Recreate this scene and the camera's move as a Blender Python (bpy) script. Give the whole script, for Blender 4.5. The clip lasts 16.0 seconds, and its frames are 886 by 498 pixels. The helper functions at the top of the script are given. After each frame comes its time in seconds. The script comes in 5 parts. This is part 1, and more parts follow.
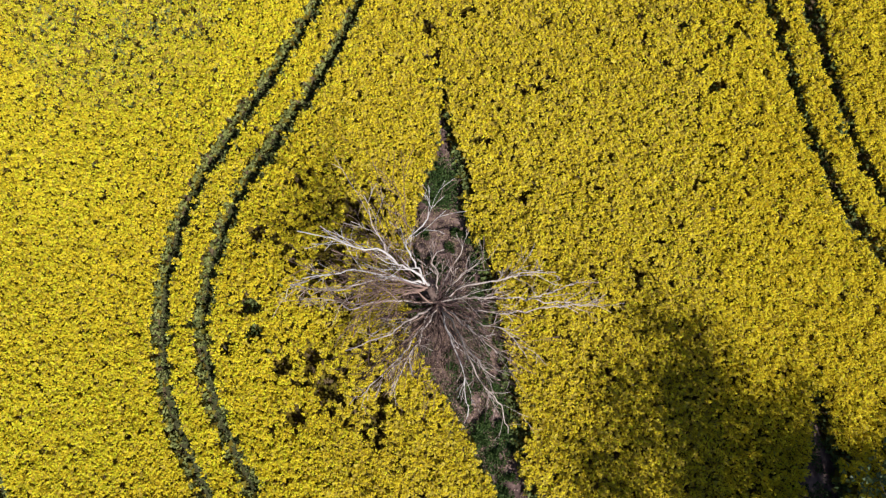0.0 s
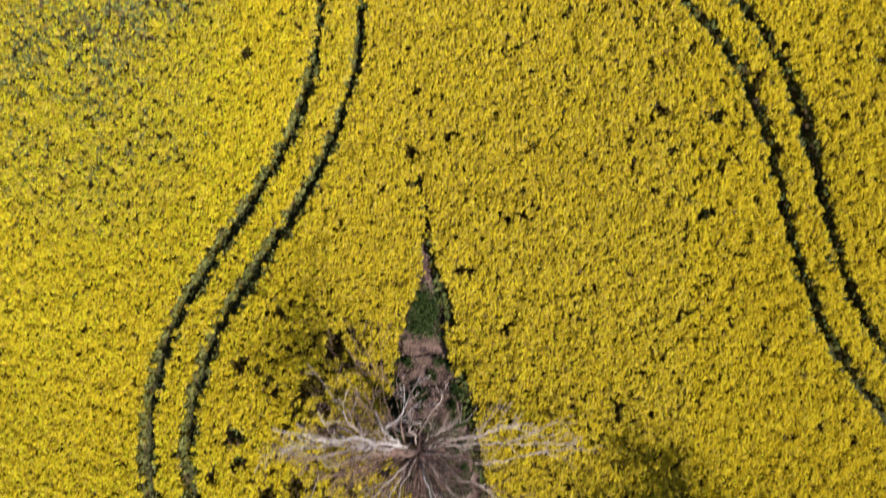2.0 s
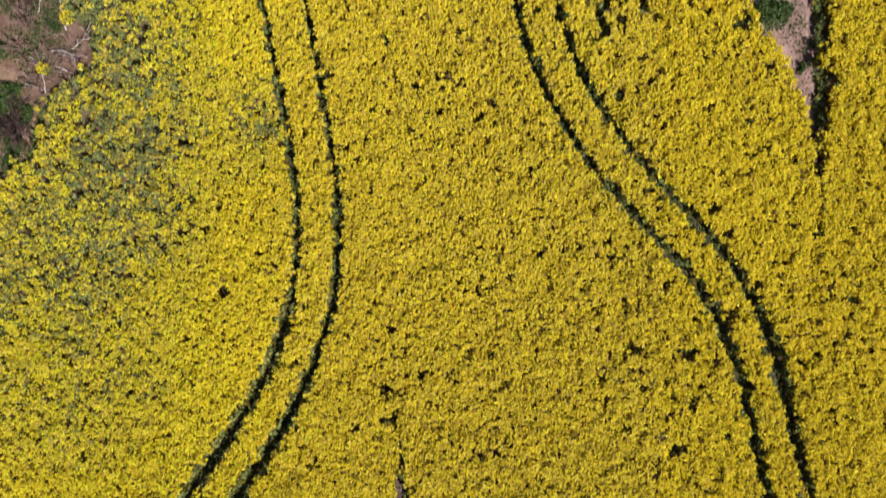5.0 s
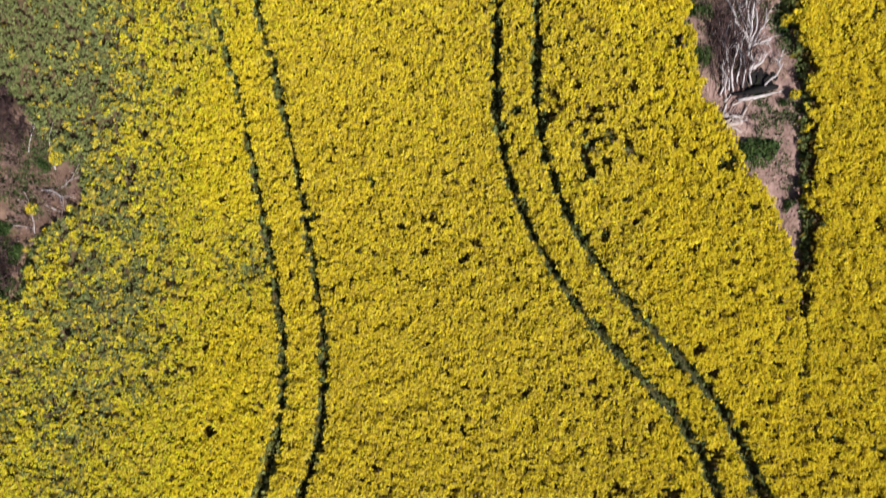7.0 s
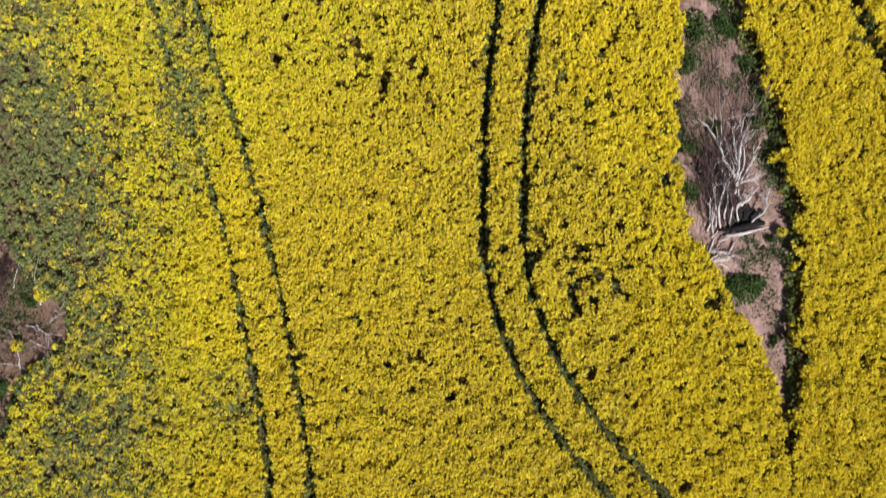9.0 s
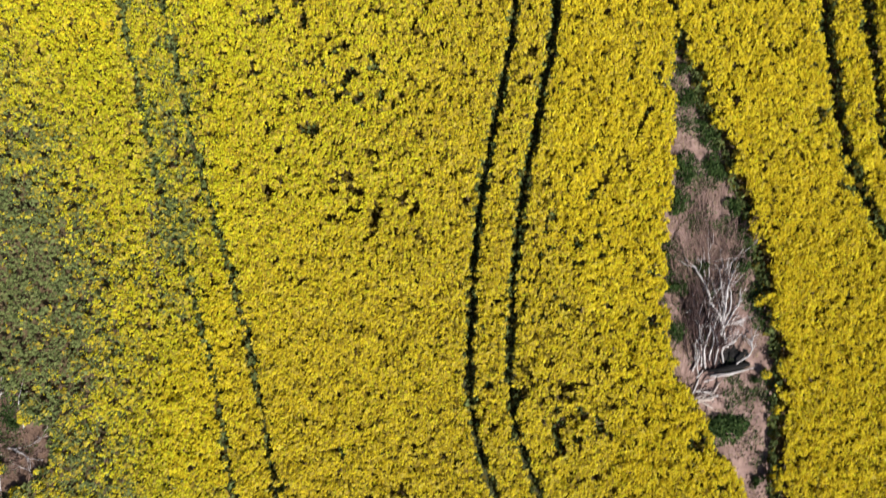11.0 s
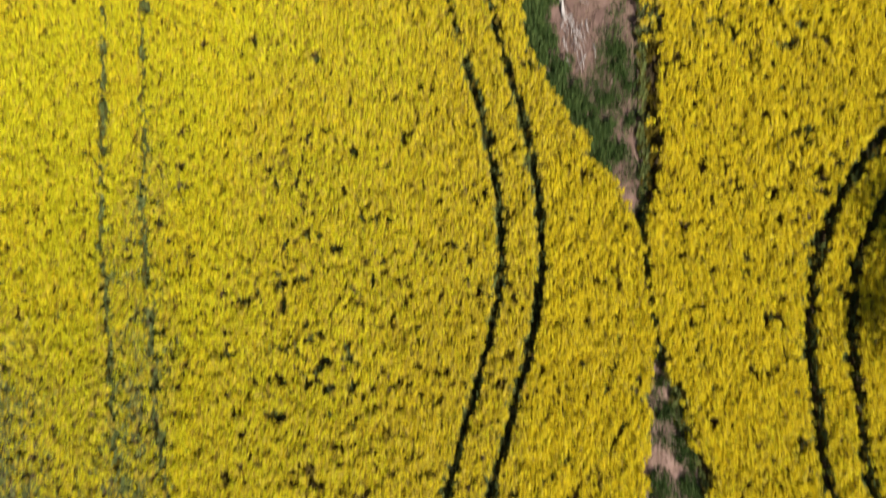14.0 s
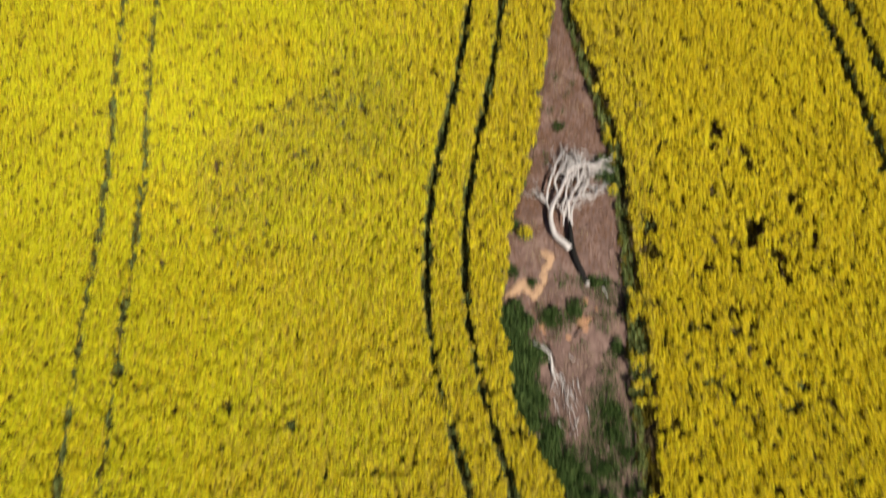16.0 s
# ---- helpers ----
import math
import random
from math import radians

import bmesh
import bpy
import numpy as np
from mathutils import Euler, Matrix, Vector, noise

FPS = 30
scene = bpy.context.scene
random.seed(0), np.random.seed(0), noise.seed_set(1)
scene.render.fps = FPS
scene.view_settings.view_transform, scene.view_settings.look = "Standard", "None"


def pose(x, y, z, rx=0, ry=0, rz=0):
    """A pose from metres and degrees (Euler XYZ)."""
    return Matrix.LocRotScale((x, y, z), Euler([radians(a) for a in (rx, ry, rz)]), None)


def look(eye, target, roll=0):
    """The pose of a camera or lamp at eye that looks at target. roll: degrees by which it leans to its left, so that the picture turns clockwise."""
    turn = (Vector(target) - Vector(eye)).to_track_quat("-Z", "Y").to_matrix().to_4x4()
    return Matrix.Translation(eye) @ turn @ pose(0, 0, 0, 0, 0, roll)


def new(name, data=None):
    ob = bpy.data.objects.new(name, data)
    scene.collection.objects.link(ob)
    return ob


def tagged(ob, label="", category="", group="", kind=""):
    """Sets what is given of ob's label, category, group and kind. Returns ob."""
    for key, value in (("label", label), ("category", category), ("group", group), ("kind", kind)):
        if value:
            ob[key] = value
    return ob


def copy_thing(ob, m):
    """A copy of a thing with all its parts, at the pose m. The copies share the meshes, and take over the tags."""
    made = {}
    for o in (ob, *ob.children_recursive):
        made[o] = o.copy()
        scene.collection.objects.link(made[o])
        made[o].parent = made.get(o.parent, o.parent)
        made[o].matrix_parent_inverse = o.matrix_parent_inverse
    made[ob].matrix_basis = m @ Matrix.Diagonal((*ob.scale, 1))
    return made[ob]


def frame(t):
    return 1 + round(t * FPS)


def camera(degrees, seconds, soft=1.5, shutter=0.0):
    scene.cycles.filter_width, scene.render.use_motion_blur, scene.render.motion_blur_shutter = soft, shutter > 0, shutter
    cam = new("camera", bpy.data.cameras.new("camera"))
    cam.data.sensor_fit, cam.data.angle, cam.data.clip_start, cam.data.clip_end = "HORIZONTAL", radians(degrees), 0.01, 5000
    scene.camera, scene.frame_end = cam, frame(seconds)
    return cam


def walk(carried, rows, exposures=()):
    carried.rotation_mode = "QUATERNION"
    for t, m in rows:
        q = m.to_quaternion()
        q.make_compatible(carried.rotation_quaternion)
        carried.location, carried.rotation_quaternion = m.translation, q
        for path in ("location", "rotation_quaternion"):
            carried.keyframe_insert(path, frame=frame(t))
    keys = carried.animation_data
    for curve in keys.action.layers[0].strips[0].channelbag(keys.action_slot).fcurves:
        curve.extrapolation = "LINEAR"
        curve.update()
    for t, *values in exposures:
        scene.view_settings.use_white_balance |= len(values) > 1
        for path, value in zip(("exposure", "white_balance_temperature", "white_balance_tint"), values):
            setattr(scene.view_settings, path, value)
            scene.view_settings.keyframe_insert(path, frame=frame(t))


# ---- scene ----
# ---- camera and its flight ----
cam = camera(65.54, 16.0, soft=1.35, shutter=0.95)
# seconds, x, y, z, then the turn in degrees about x, y and z
PATH = [
    (0, -1.088, -10.753, 34.270, 5.232, -1.598, -1.345),
    (0.034, -1.088, -10.753, 34.270, 5.232, -1.598, -1.345),
    (0.1, -1.074, -10.226, 34.271, 3.742, -1.667, -1.342),
    (0.2, -1.059, -9.700, 34.272, 2.249, -1.737, -1.340),
    (0.3, -1.045, -9.174, 34.273, 0.709, -1.806, -1.337),
    (0.4, -1.031, -8.648, 34.274, 0.043, -1.875, -1.334),
    (0.5, -1.017, -8.121, 34.275, 0.036, -1.945, -1.332),
    (1, -0.673, -5.374, 34.392, -0.724, -1.826, -1.188),
    (1.5, -0.168, -3.103, 34.466, -0.637, -1.461, -1.081),
    (2, 0.119, -0.889, 34.540, -0.651, -1.386, -0.944),
    (2.5, 0.440, 1.531, 34.599, -0.959, -1.302, -0.829),
    (3, 0.604, 3.324, 34.648, -0.813, -1.389, -0.715),
    (3.5, 0.899, 5.307, 34.680, -0.892, -1.274, -0.611),
    (4, 1.204, 7.290, 34.704, -1.038, -1.136, -0.540),
    (4.5, 1.563, 9.137, 34.735, -0.791, -0.961, -0.487),
    (5, 1.690, 10.950, 34.720, -0.960, -1.102, -0.467),
    (7.5, 3.000, 19.445, 34.779, -0.611, -0.553, -0.286),
    (8, 3.232, 21.333, 34.747, -0.990, -0.434, -0.252),
    (8.5, 3.255, 23.110, 34.702, -0.974, -0.673, -0.223),
    (9, 3.198, 24.737, 34.653, -1.104, -1.000, -0.161),
    (11.5, 3.779, 32.620, 34.648, -0.506, -1.362, 2.520),
    (12, 4.139, 34.154, 34.645, -0.290, -1.010, 3.674),
    (12.5, 4.345, 36.017, 34.655, 0.311, -0.882, 4.742),
    (13, 4.499, 37.469, 34.625, 1.943, -0.805, 5.528),
    (13.5, 4.611, 39.389, 34.625, 3.804, -0.755, 6.275),
    (14, 4.700, 41.348, 34.640, 6.740, -0.702, 6.550),
    (14.5, 4.699, 43.954, 34.715, 9.961, -0.615, 6.562),
    (15, 4.639, 45.755, 34.710, 13.907, -0.676, 6.535),
    (15.5, 4.621, 47.947, 34.742, 18.169, -0.562, 6.582),
    (16, 4.710, 50.022, 34.631, 23.141, -0.325, 6.603),
]
# the picture is a touch warmer at first and greener over the middle and the end
EXPOSURES = [(0.0, 0.58, 6350, 5), (1.0, 0.63, 6500, 8), (2.0, 0.62, 6650, 9), (8.0, 0.66, 6500, 8), (9.0, 0.66, 6500, 6), (12.5, 0.66, 6500, 3), (13.5, 0.62, 7000, 4), (14.5, 0.56, 7300, 4), (15.0, 0.51, 7300, 4), (16.0, 0.39, 7300, 2)]
walk(cam, [(row[0], pose(*row[1:])) for row in PATH], EXPOSURES)

# ---- light: late-morning sun and clear sky ----
SUN_ELEVATION = radians(50)
SHADOW = Vector((-0.66, 0.75, 0)).normalized()
world = bpy.data.worlds.new("sky")
world.use_nodes = True
scene.world = world
wn = world.node_tree.nodes
sky = wn.new("ShaderNodeTexSky")
sky.sky_type, sky.sun_disc = "NISHITA", False
sky.sun_elevation, sky.sun_rotation = SUN_ELEVATION, math.atan2(-SHADOW.x, -SHADOW.y)
wn["Background"].inputs["Strength"].default_value = 0.05
world.node_tree.links.new(sky.outputs["Color"], wn["Background"].inputs["Color"])
sun_data = bpy.data.lights.new("sun", "SUN")
sun_data.energy, sun_data.angle, sun_data.color = 5.0, radians(0.53), (1.0, 0.95, 0.87)
sun = new("sun", sun_data)
sun_dir = SHADOW * math.cos(SUN_ELEVATION) - Vector((0, 0, math.sin(SUN_ELEVATION)))
sun.matrix_world = look((20, -20, 60), Vector((20, -20, 60)) + sun_dir)


# ---- materials ----
def material(name, ramp, scale=4.0, rough=0.85, bump=0.3, fine=40.0, island=0.0, translucent=0.0, spec=0.25, big=0.35):
    """A surface whose colour runs along ramp with noise at two sizes, plus a change from piece to piece where island > 0."""
    mat = bpy.data.materials.new(name)
    mat.use_nodes = True
    nt = mat.node_tree
    n, link = nt.nodes, nt.links.new
    bsdf = n["Principled BSDF"]
    bsdf.inputs["Roughness"].default_value = rough
    bsdf.inputs["Specular IOR Level"].default_value = spec
    geo = n.new("ShaderNodeNewGeometry")
    coarse, small = n.new("ShaderNodeTexNoise"), n.new("ShaderNodeTexNoise")
    coarse.inputs["Scale"].default_value, small.inputs["Scale"].default_value = big, scale
    small.inputs["Detail"].default_value = 6
    for tex in (coarse, small):
        link(geo.outputs["Position"], tex.inputs["Vector"])
    mix = n.new("ShaderNodeMath")
    mix.operation = "MULTIPLY_ADD"
    mix.inputs[1].default_value, mix.inputs[2].default_value = 0.45, 0.0
    link(coarse.outputs["Fac"], mix.inputs[0])
    add = n.new("ShaderNodeMath")
    add.operation = "MULTIPLY_ADD"
    add.inputs[1].default_value = 0.55
    link(small.outputs["Fac"], add.inputs[0])
    link(mix.outputs[0], add.inputs[2])
    value = add.outputs[0]
    if island:
        per = n.new("ShaderNodeMix")
        per.inputs["Factor"].default_value = island
        link(value, per.inputs["A"])
        link(geo.outputs["Random Per Island"], per.inputs["B"])
        value = per.outputs["Result"]
    cr = n.new("ShaderNodeValToRGB")
    els = cr.color_ramp.elements
    els[0].position, els[0].color = ramp[0][0], (*ramp[0][1], 1)
    els[1].position, els[1].color = ramp[-1][0], (*ramp[-1][1], 1)
    for at, col in ramp[1:-1]:
        els.new(at).color = (*col, 1)
    link(value, cr.inputs["Fac"])
    link(cr.outputs["Color"], bsdf.inputs["Base Color"])
    if bump:
        tex, bmp = n.new("ShaderNodeTexNoise"), n.new("ShaderNodeBump")
        tex.inputs["Scale"].default_value, tex.inputs["Detail"].default_value = fine, 5
        bmp.inputs["Strength"].default_value, bmp.inputs["Distance"].default_value = bump, 0.05
        link(geo.outputs["Position"], tex.inputs["Vector"])
        link(tex.outputs["Fac"], bmp.inputs["Height"])
        link(bmp.outputs["Normal"], bsdf.inputs["Normal"])
    if translucent:
        tl, ms = n.new("ShaderNodeBsdfTranslucent"), n.new("ShaderNodeMixShader")
        link(cr.outputs["Color"], tl.inputs["Color"])
        ms.inputs["Fac"].default_value = translucent
        link(bsdf.outputs[0], ms.inputs[1])
        link(tl.outputs[0], ms.inputs[2])
        link(ms.outputs[0], n["Material Output"].inputs["Surface"])
    return mat


M_PETAL = material("canola_petals", [(0.18, (0.40, 0.27, 0.020)), (0.47, (0.70, 0.55, 0.028)), (0.85, (0.775, 0.665, 0.044))], 2.6, 0.6, 0, island=0.5, translucent=0.38, spec=0.1, big=0.12)
M_FRESH = material("fresh_canola_petals", [(0.18, (0.35, 0.30, 0.020)), (0.47, (0.635, 0.60, 0.026)), (0.85, (0.77, 0.745, 0.046))], 2.6, 0.6, 0, island=0.5, translucent=0.38, spec=0.1, big=0.12)
# leaf colour browned to carry the warm shade below the petals
M_LEAF = material("petal_shaded_canola_leaves", [(0.1, (0.075, 0.048, 0.008)), (0.6, (0.115, 0.088, 0.012)), (0.95, (0.16, 0.145, 0.022))], 1.2, 0.7, 0, island=0.6, translucent=0.15, spec=0.08)
M_STEM = material("canola_stems_and_pods", [(0.1, (0.22, 0.145, 0.022)), (0.5, (0.37, 0.28, 0.035)), (0.9, (0.50, 0.41, 0.06))], 1.5, 0.7, 0, island=0.6, translucent=0.2, spec=0.1)
M_EDGE = material("green_canola_stems", [(0.1, (0.07, 0.09, 0.028)), (0.6, (0.13, 0.16, 0.055)), (0.95, (0.22, 0.255, 0.10))], 1.2, 0.7, 0, island=0.6, translucent=0.2, spec=0.08)
# lighter copy of the green stems, for rut walls that face the sun
M_EDGE_SUNLIT = material("sunlit_green_canola_stems", [(0.1, (0.11, 0.125, 0.04)), (0.6, (0.21, 0.225, 0.075)), (0.95, (0.34, 0.35, 0.13))], 1.2, 0.7, 0, island=0.6, translucent=0.2, spec=0.08)
M_BUD = material("canola_buds", [(0.1, (0.085, 0.108, 0.038)), (0.9, (0.225, 0.25, 0.09))], 1.2, 0.7, 0, island=0.6, translucent=0.15, spec=0.1)
M_SOIL = material("red_brown_soil", [(0.2, (0.055, 0.036, 0.018)), (0.5, (0.11, 0.075, 0.042)), (0.8, (0.18, 0.13, 0.08))], 5.0, 0.95, 0.8, 30)
M_PATCH = material("bare_pinkish_soil", [(0.25, (0.105, 0.063, 0.058)), (0.5, (0.245, 0.157, 0.144)), (0.75, (0.40, 0.277, 0.256))], 3.2, 0.95, 0.9, 26, big=0.5)
M_BROWN = material("bare_brown_soil", [(0.25, (0.070, 0.040, 0.036)), (0.5, (0.172, 0.107, 0.097)), (0.75, (0.305, 0.203, 0.184))], 2.6, 0.95, 0.9, 22, big=0.6)
# litter-strewn soil under the trees, darkened in colour for their shade too
M_SHADED_LITTER = material("shaded_litter_soil", [(0.38, (0.042, 0.025, 0.025)), (0.5, (0.105, 0.065, 0.062)), (0.62, (0.25, 0.165, 0.152))], 2.2, 0.95, 0.9, 24, big=0.7)
M_SCRAP = material("reddish_leaf_litter", [(0.1, (0.075, 0.035, 0.022)), (0.9, (0.19, 0.098, 0.065))], 3.0, 0.9, 0, island=0.6)
# rut soil, with the shade between the crop walls put into its colour
M_TRACK = material("shade_dark_track_soil", [(0.2, (0.025, 0.027, 0.010)), (0.8, (0.07, 0.064, 0.028))], 6.0, 0.95, 0.6, 30)
M_SAND = material("pale_orange_sand", [(0.2, (0.33, 0.19, 0.12)), (0.8, (0.53, 0.34, 0.23))], 5.0, 0.95, 0.8, 24)
M_CLOD = material("orange_clay", [(0.2, (0.26, 0.12, 0.07)), (0.8, (0.54, 0.30, 0.19))], 6.0, 0.95, 0.8, 24)
M_PALE = material("bleached_dead_wood", [(0.15, (0.23, 0.19, 0.195)), (0.5, (0.47, 0.425, 0.44)), (0.85, (0.67, 0.635, 0.66))], 6.0, 0.8, 0.5, 40, big=1.2)
M_GREY = material("weathered_grey_branches", [(0.15, (0.20, 0.145, 0.135)), (0.5, (0.36, 0.29, 0.275)), (0.85, (0.54, 0.47, 0.46))], 6.0, 0.85, 0.4, 40, island=0.4, big=1.2)
M_BARK = material("grey_brown_bark", [(0.15, (0.035, 0.021, 0.02)), (0.5, (0.095, 0.062, 0.056)), (0.85, (0.23, 0.165, 0.15))], 5.0, 0.9, 0.8, 30, big=0.8)
M_TWIG = material("dry_brown_twigs", [(0.1, (0.115, 0.067, 0.058)), (0.9, (0.295, 0.195, 0.17))], 3.0, 0.9, 0, island=0.6)
M_DUSK = material("dark_purple_twigs", [(0.1, (0.026, 0.015, 0.017)), (0.9, (0.115, 0.068, 0.066))], 3.0, 0.9, 0, island=0.6)
M_SCRUB = material("reddish_scrub_soil", [(0.25, (0.055, 0.031, 0.022)), (0.5, (0.145, 0.088, 0.065)), (0.75, (0.27, 0.175, 0.135))], 1.8, 0.95, 0.9, 22, big=0.7)
M_CHAR = material("charred_wood", [(0.2, (0.006, 0.006, 0.007)), (0.8, (0.026, 0.023, 0.024))], 8.0, 0.9, 0.9, 30, spec=0.08)
M_WEED = material("weed_leaves", [(0.1, (0.022, 0.042, 0.012)), (0.6, (0.05, 0.085, 0.024)), (0.95, (0.115, 0.155, 0.05))], 2.0, 0.6, 0, island=0.7, translucent=0.15, spec=0.12)
M_DRY = material("dry_grass", [(0.1, (0.17, 0.12, 0.075)), (0.9, (0.36, 0.27, 0.18))], 2.0, 0.85, 0, island=0.6)
M_GUM = material("gum_leaves", [(0.1, (0.03, 0.05, 0.02)), (0.9, (0.09, 0.12, 0.05))], 2.0, 0.5, 0, island=0.6, translucent=0.1)
# smooth outer canopy, its colour lowered for the self-shadow it lacks
M_FAR = material("self_shaded_canopy", [(0.3, (0.055, 0.045, 0.006)), (0.46, (0.185, 0.140, 0.006)), (0.75, (0.30, 0.24, 0.012))], 3.5, 0.9, 1.0, 8, spec=0.04, big=0.08)


# ---- mesh helpers ----
def mesh_of(name, verts, faces, mats, index=None, smooth=False):
    """A mesh from arrays of corners and of triangles or quads."""
    verts, faces = np.asarray(verts, np.float32), np.asarray(faces, np.int32)
    me = bpy.data.meshes.new(name)
    me.vertices.add(len(verts))
    me.vertices.foreach_set("co", verts.ravel())
    n, k = faces.shape
    me.loops.add(n * k)
    me.loops.foreach_set("vertex_index", faces.ravel())
    me.polygons.add(n)
    me.polygons.foreach_set("loop_start", np.arange(0, n * k, k, dtype=np.int32))
    for m in mats if isinstance(mats, (list, tuple)) else [mats]:
        me.materials.append(m)
    if index is not None:
        me.polygons.foreach_set("material_index", np.asarray(index, np.int32))
    me.polygons.foreach_set("use_smooth", np.full(n, smooth))
    me.update(calc_edges=True)
    return me


def piece(name, me, parent=None, label=""):
    ob = new(name, me)
    ob.parent = parent
    return tagged(ob, label)


def base(name, x, y, z=0.0):
    ob = new(name)
    ob.location = (x, y, z)
    ob.empty_display_size = 0.2
    return ob


TABLE = np.random.RandomState(7).rand(256, 256)


def field_noise(x, y, size, shift=0):
    """Smooth noise from 0 to 1 over the plan, with lumps of about that size in metres."""
    u, v = np.asarray(x) / size + 31.7 * shift + 500, np.asarray(y) / size + 17.3 * shift + 500
    i, j = np.floor(u).astype(int), np.floor(v).astype(int)
    a, b = u - i, v - j
    a, b = a * a * (3 - 2 * a), b * b * (3 - 2 * b)
    g = lambda p, q: TABLE[p % 256, q % 256]
    return (g(i, j) * (1 - a) + g(i + 1, j) * a) * (1 - b) + (g(i, j + 1) * (1 - a) + g(i + 1, j + 1) * a) * b


def blob(x, y, cx, cy, rx, ry=None):
    return np.exp(-(((x - cx) / rx) ** 2 + ((y - cy) / (ry or rx)) ** 2))


def curve_through(points, step=0.4):
    """Catmull-Rom points along a line through the given ones."""
    p = np.array(points, float)
    p = np.vstack([2 * p[0] - p[1], p, 2 * p[-1] - p[-2]])
    out = []
    for i in range(1, len(p) - 2):
        a, b, c, d = p[i - 1 : i + 3]
        for t in np.linspace(0, 1, max(2, int(np.linalg.norm(c - b) / step)), endpoint=False):
            out.append(0.5 * (2 * b + (c - a) * t + (2 * a - 5 * b + 4 * c - d) * t * t + (3 * b - 3 * c + d - a) * t**3))
    return np.array(out + [p[-2]])


# ---- plan of the field: tramlines and bare islands ----
GAUGE = 2.02
TRAMLINES = [
    [(-7.6, -27), (-9.0, -22.5), (-10.48, -18.82), (-11.97, -15.59), (-12.66, -12.01), (-12.36, -8.38), (-11.16, -4.95), (-9.2, -1.8), (-7.14, 1.15), (-5.38, 4.32), (-4.2, 7.78), (-3.78, 11.41), (-4.06, 15.05), (-4.67, 18.66), (-5.3, 22.26), (-6.09, 25.83), (-7.07, 29.35), (-8.2, 32.8), (-9.2, 36.3), (-10.03, 39.88), (-10.92, 43.42), (-11.6, 46.99), (-12.15, 50.59), (-12.8, 54.17), (-13.42, 57.76), (-13.92, 61.38), (-14.55, 64.96), (-15.22, 68.52), (-16.1, 72.03), (-16.95, 75.59), (-17.6, 79.2), (-18.7, 86), (-19.7, 92)],
    [(27, -13), (24.8, -10.6), (22.69, -8.22), (20.76, -5.17), (19.48, -1.77), (18.67, 1.8), (17.68, 5.33), (16.11, 8.61), (13.75, 11.4), (11.28, 14.13), (9.19, 17.08), (7.6, 20.38), (6.84, 23.95), (6.8, 27.61), (6.95, 31.26), (7.34, 34.9), (7.98, 38.5), (8.5, 42.12), (8.53, 45.77), (7.83, 49.35), (6.69, 52.82), (5.35, 56.22), (4.17, 59.68), (3.53, 63.28), (3.22, 66.92), (3.37, 70.58), (3.68, 74.23), (3.9, 77.88), (3.92, 81.54), (3.7, 87), (3.4, 92)],
    [(31, 27), (28.8, 30.3), (26.85, 33.12), (25.27, 36.41), (24.56, 40.1), (24.01, 43.8), (24.29, 47.51), (25.6, 50.9), (27.7, 54.3), (30, 58), (30.9, 62), (30.3, 66), (29.1, 70), (28.2, 74), (27.4, 78), (26.5, 81.5), (25.5, 85), (23.9, 91)],
    [(-25, -8), (-23.4, -13.5), (-22.4, -17.5), (-21.6, -20.2), (-20.2, -24), (-19, -27)],
]


def wheel_lines(centre):
    c = curve_through(centre)
    along = np.gradient(c, axis=0)
    along /= np.linalg.norm(along, axis=1)[:, None]
    side = np.stack([along[:, 1], -along[:, 0]], 1)
    return [c + side * GAUGE / 2 * s for s in (-1, 1)]


WHEELS = [w for centre in TRAMLINES for w in wheel_lines(centre)]

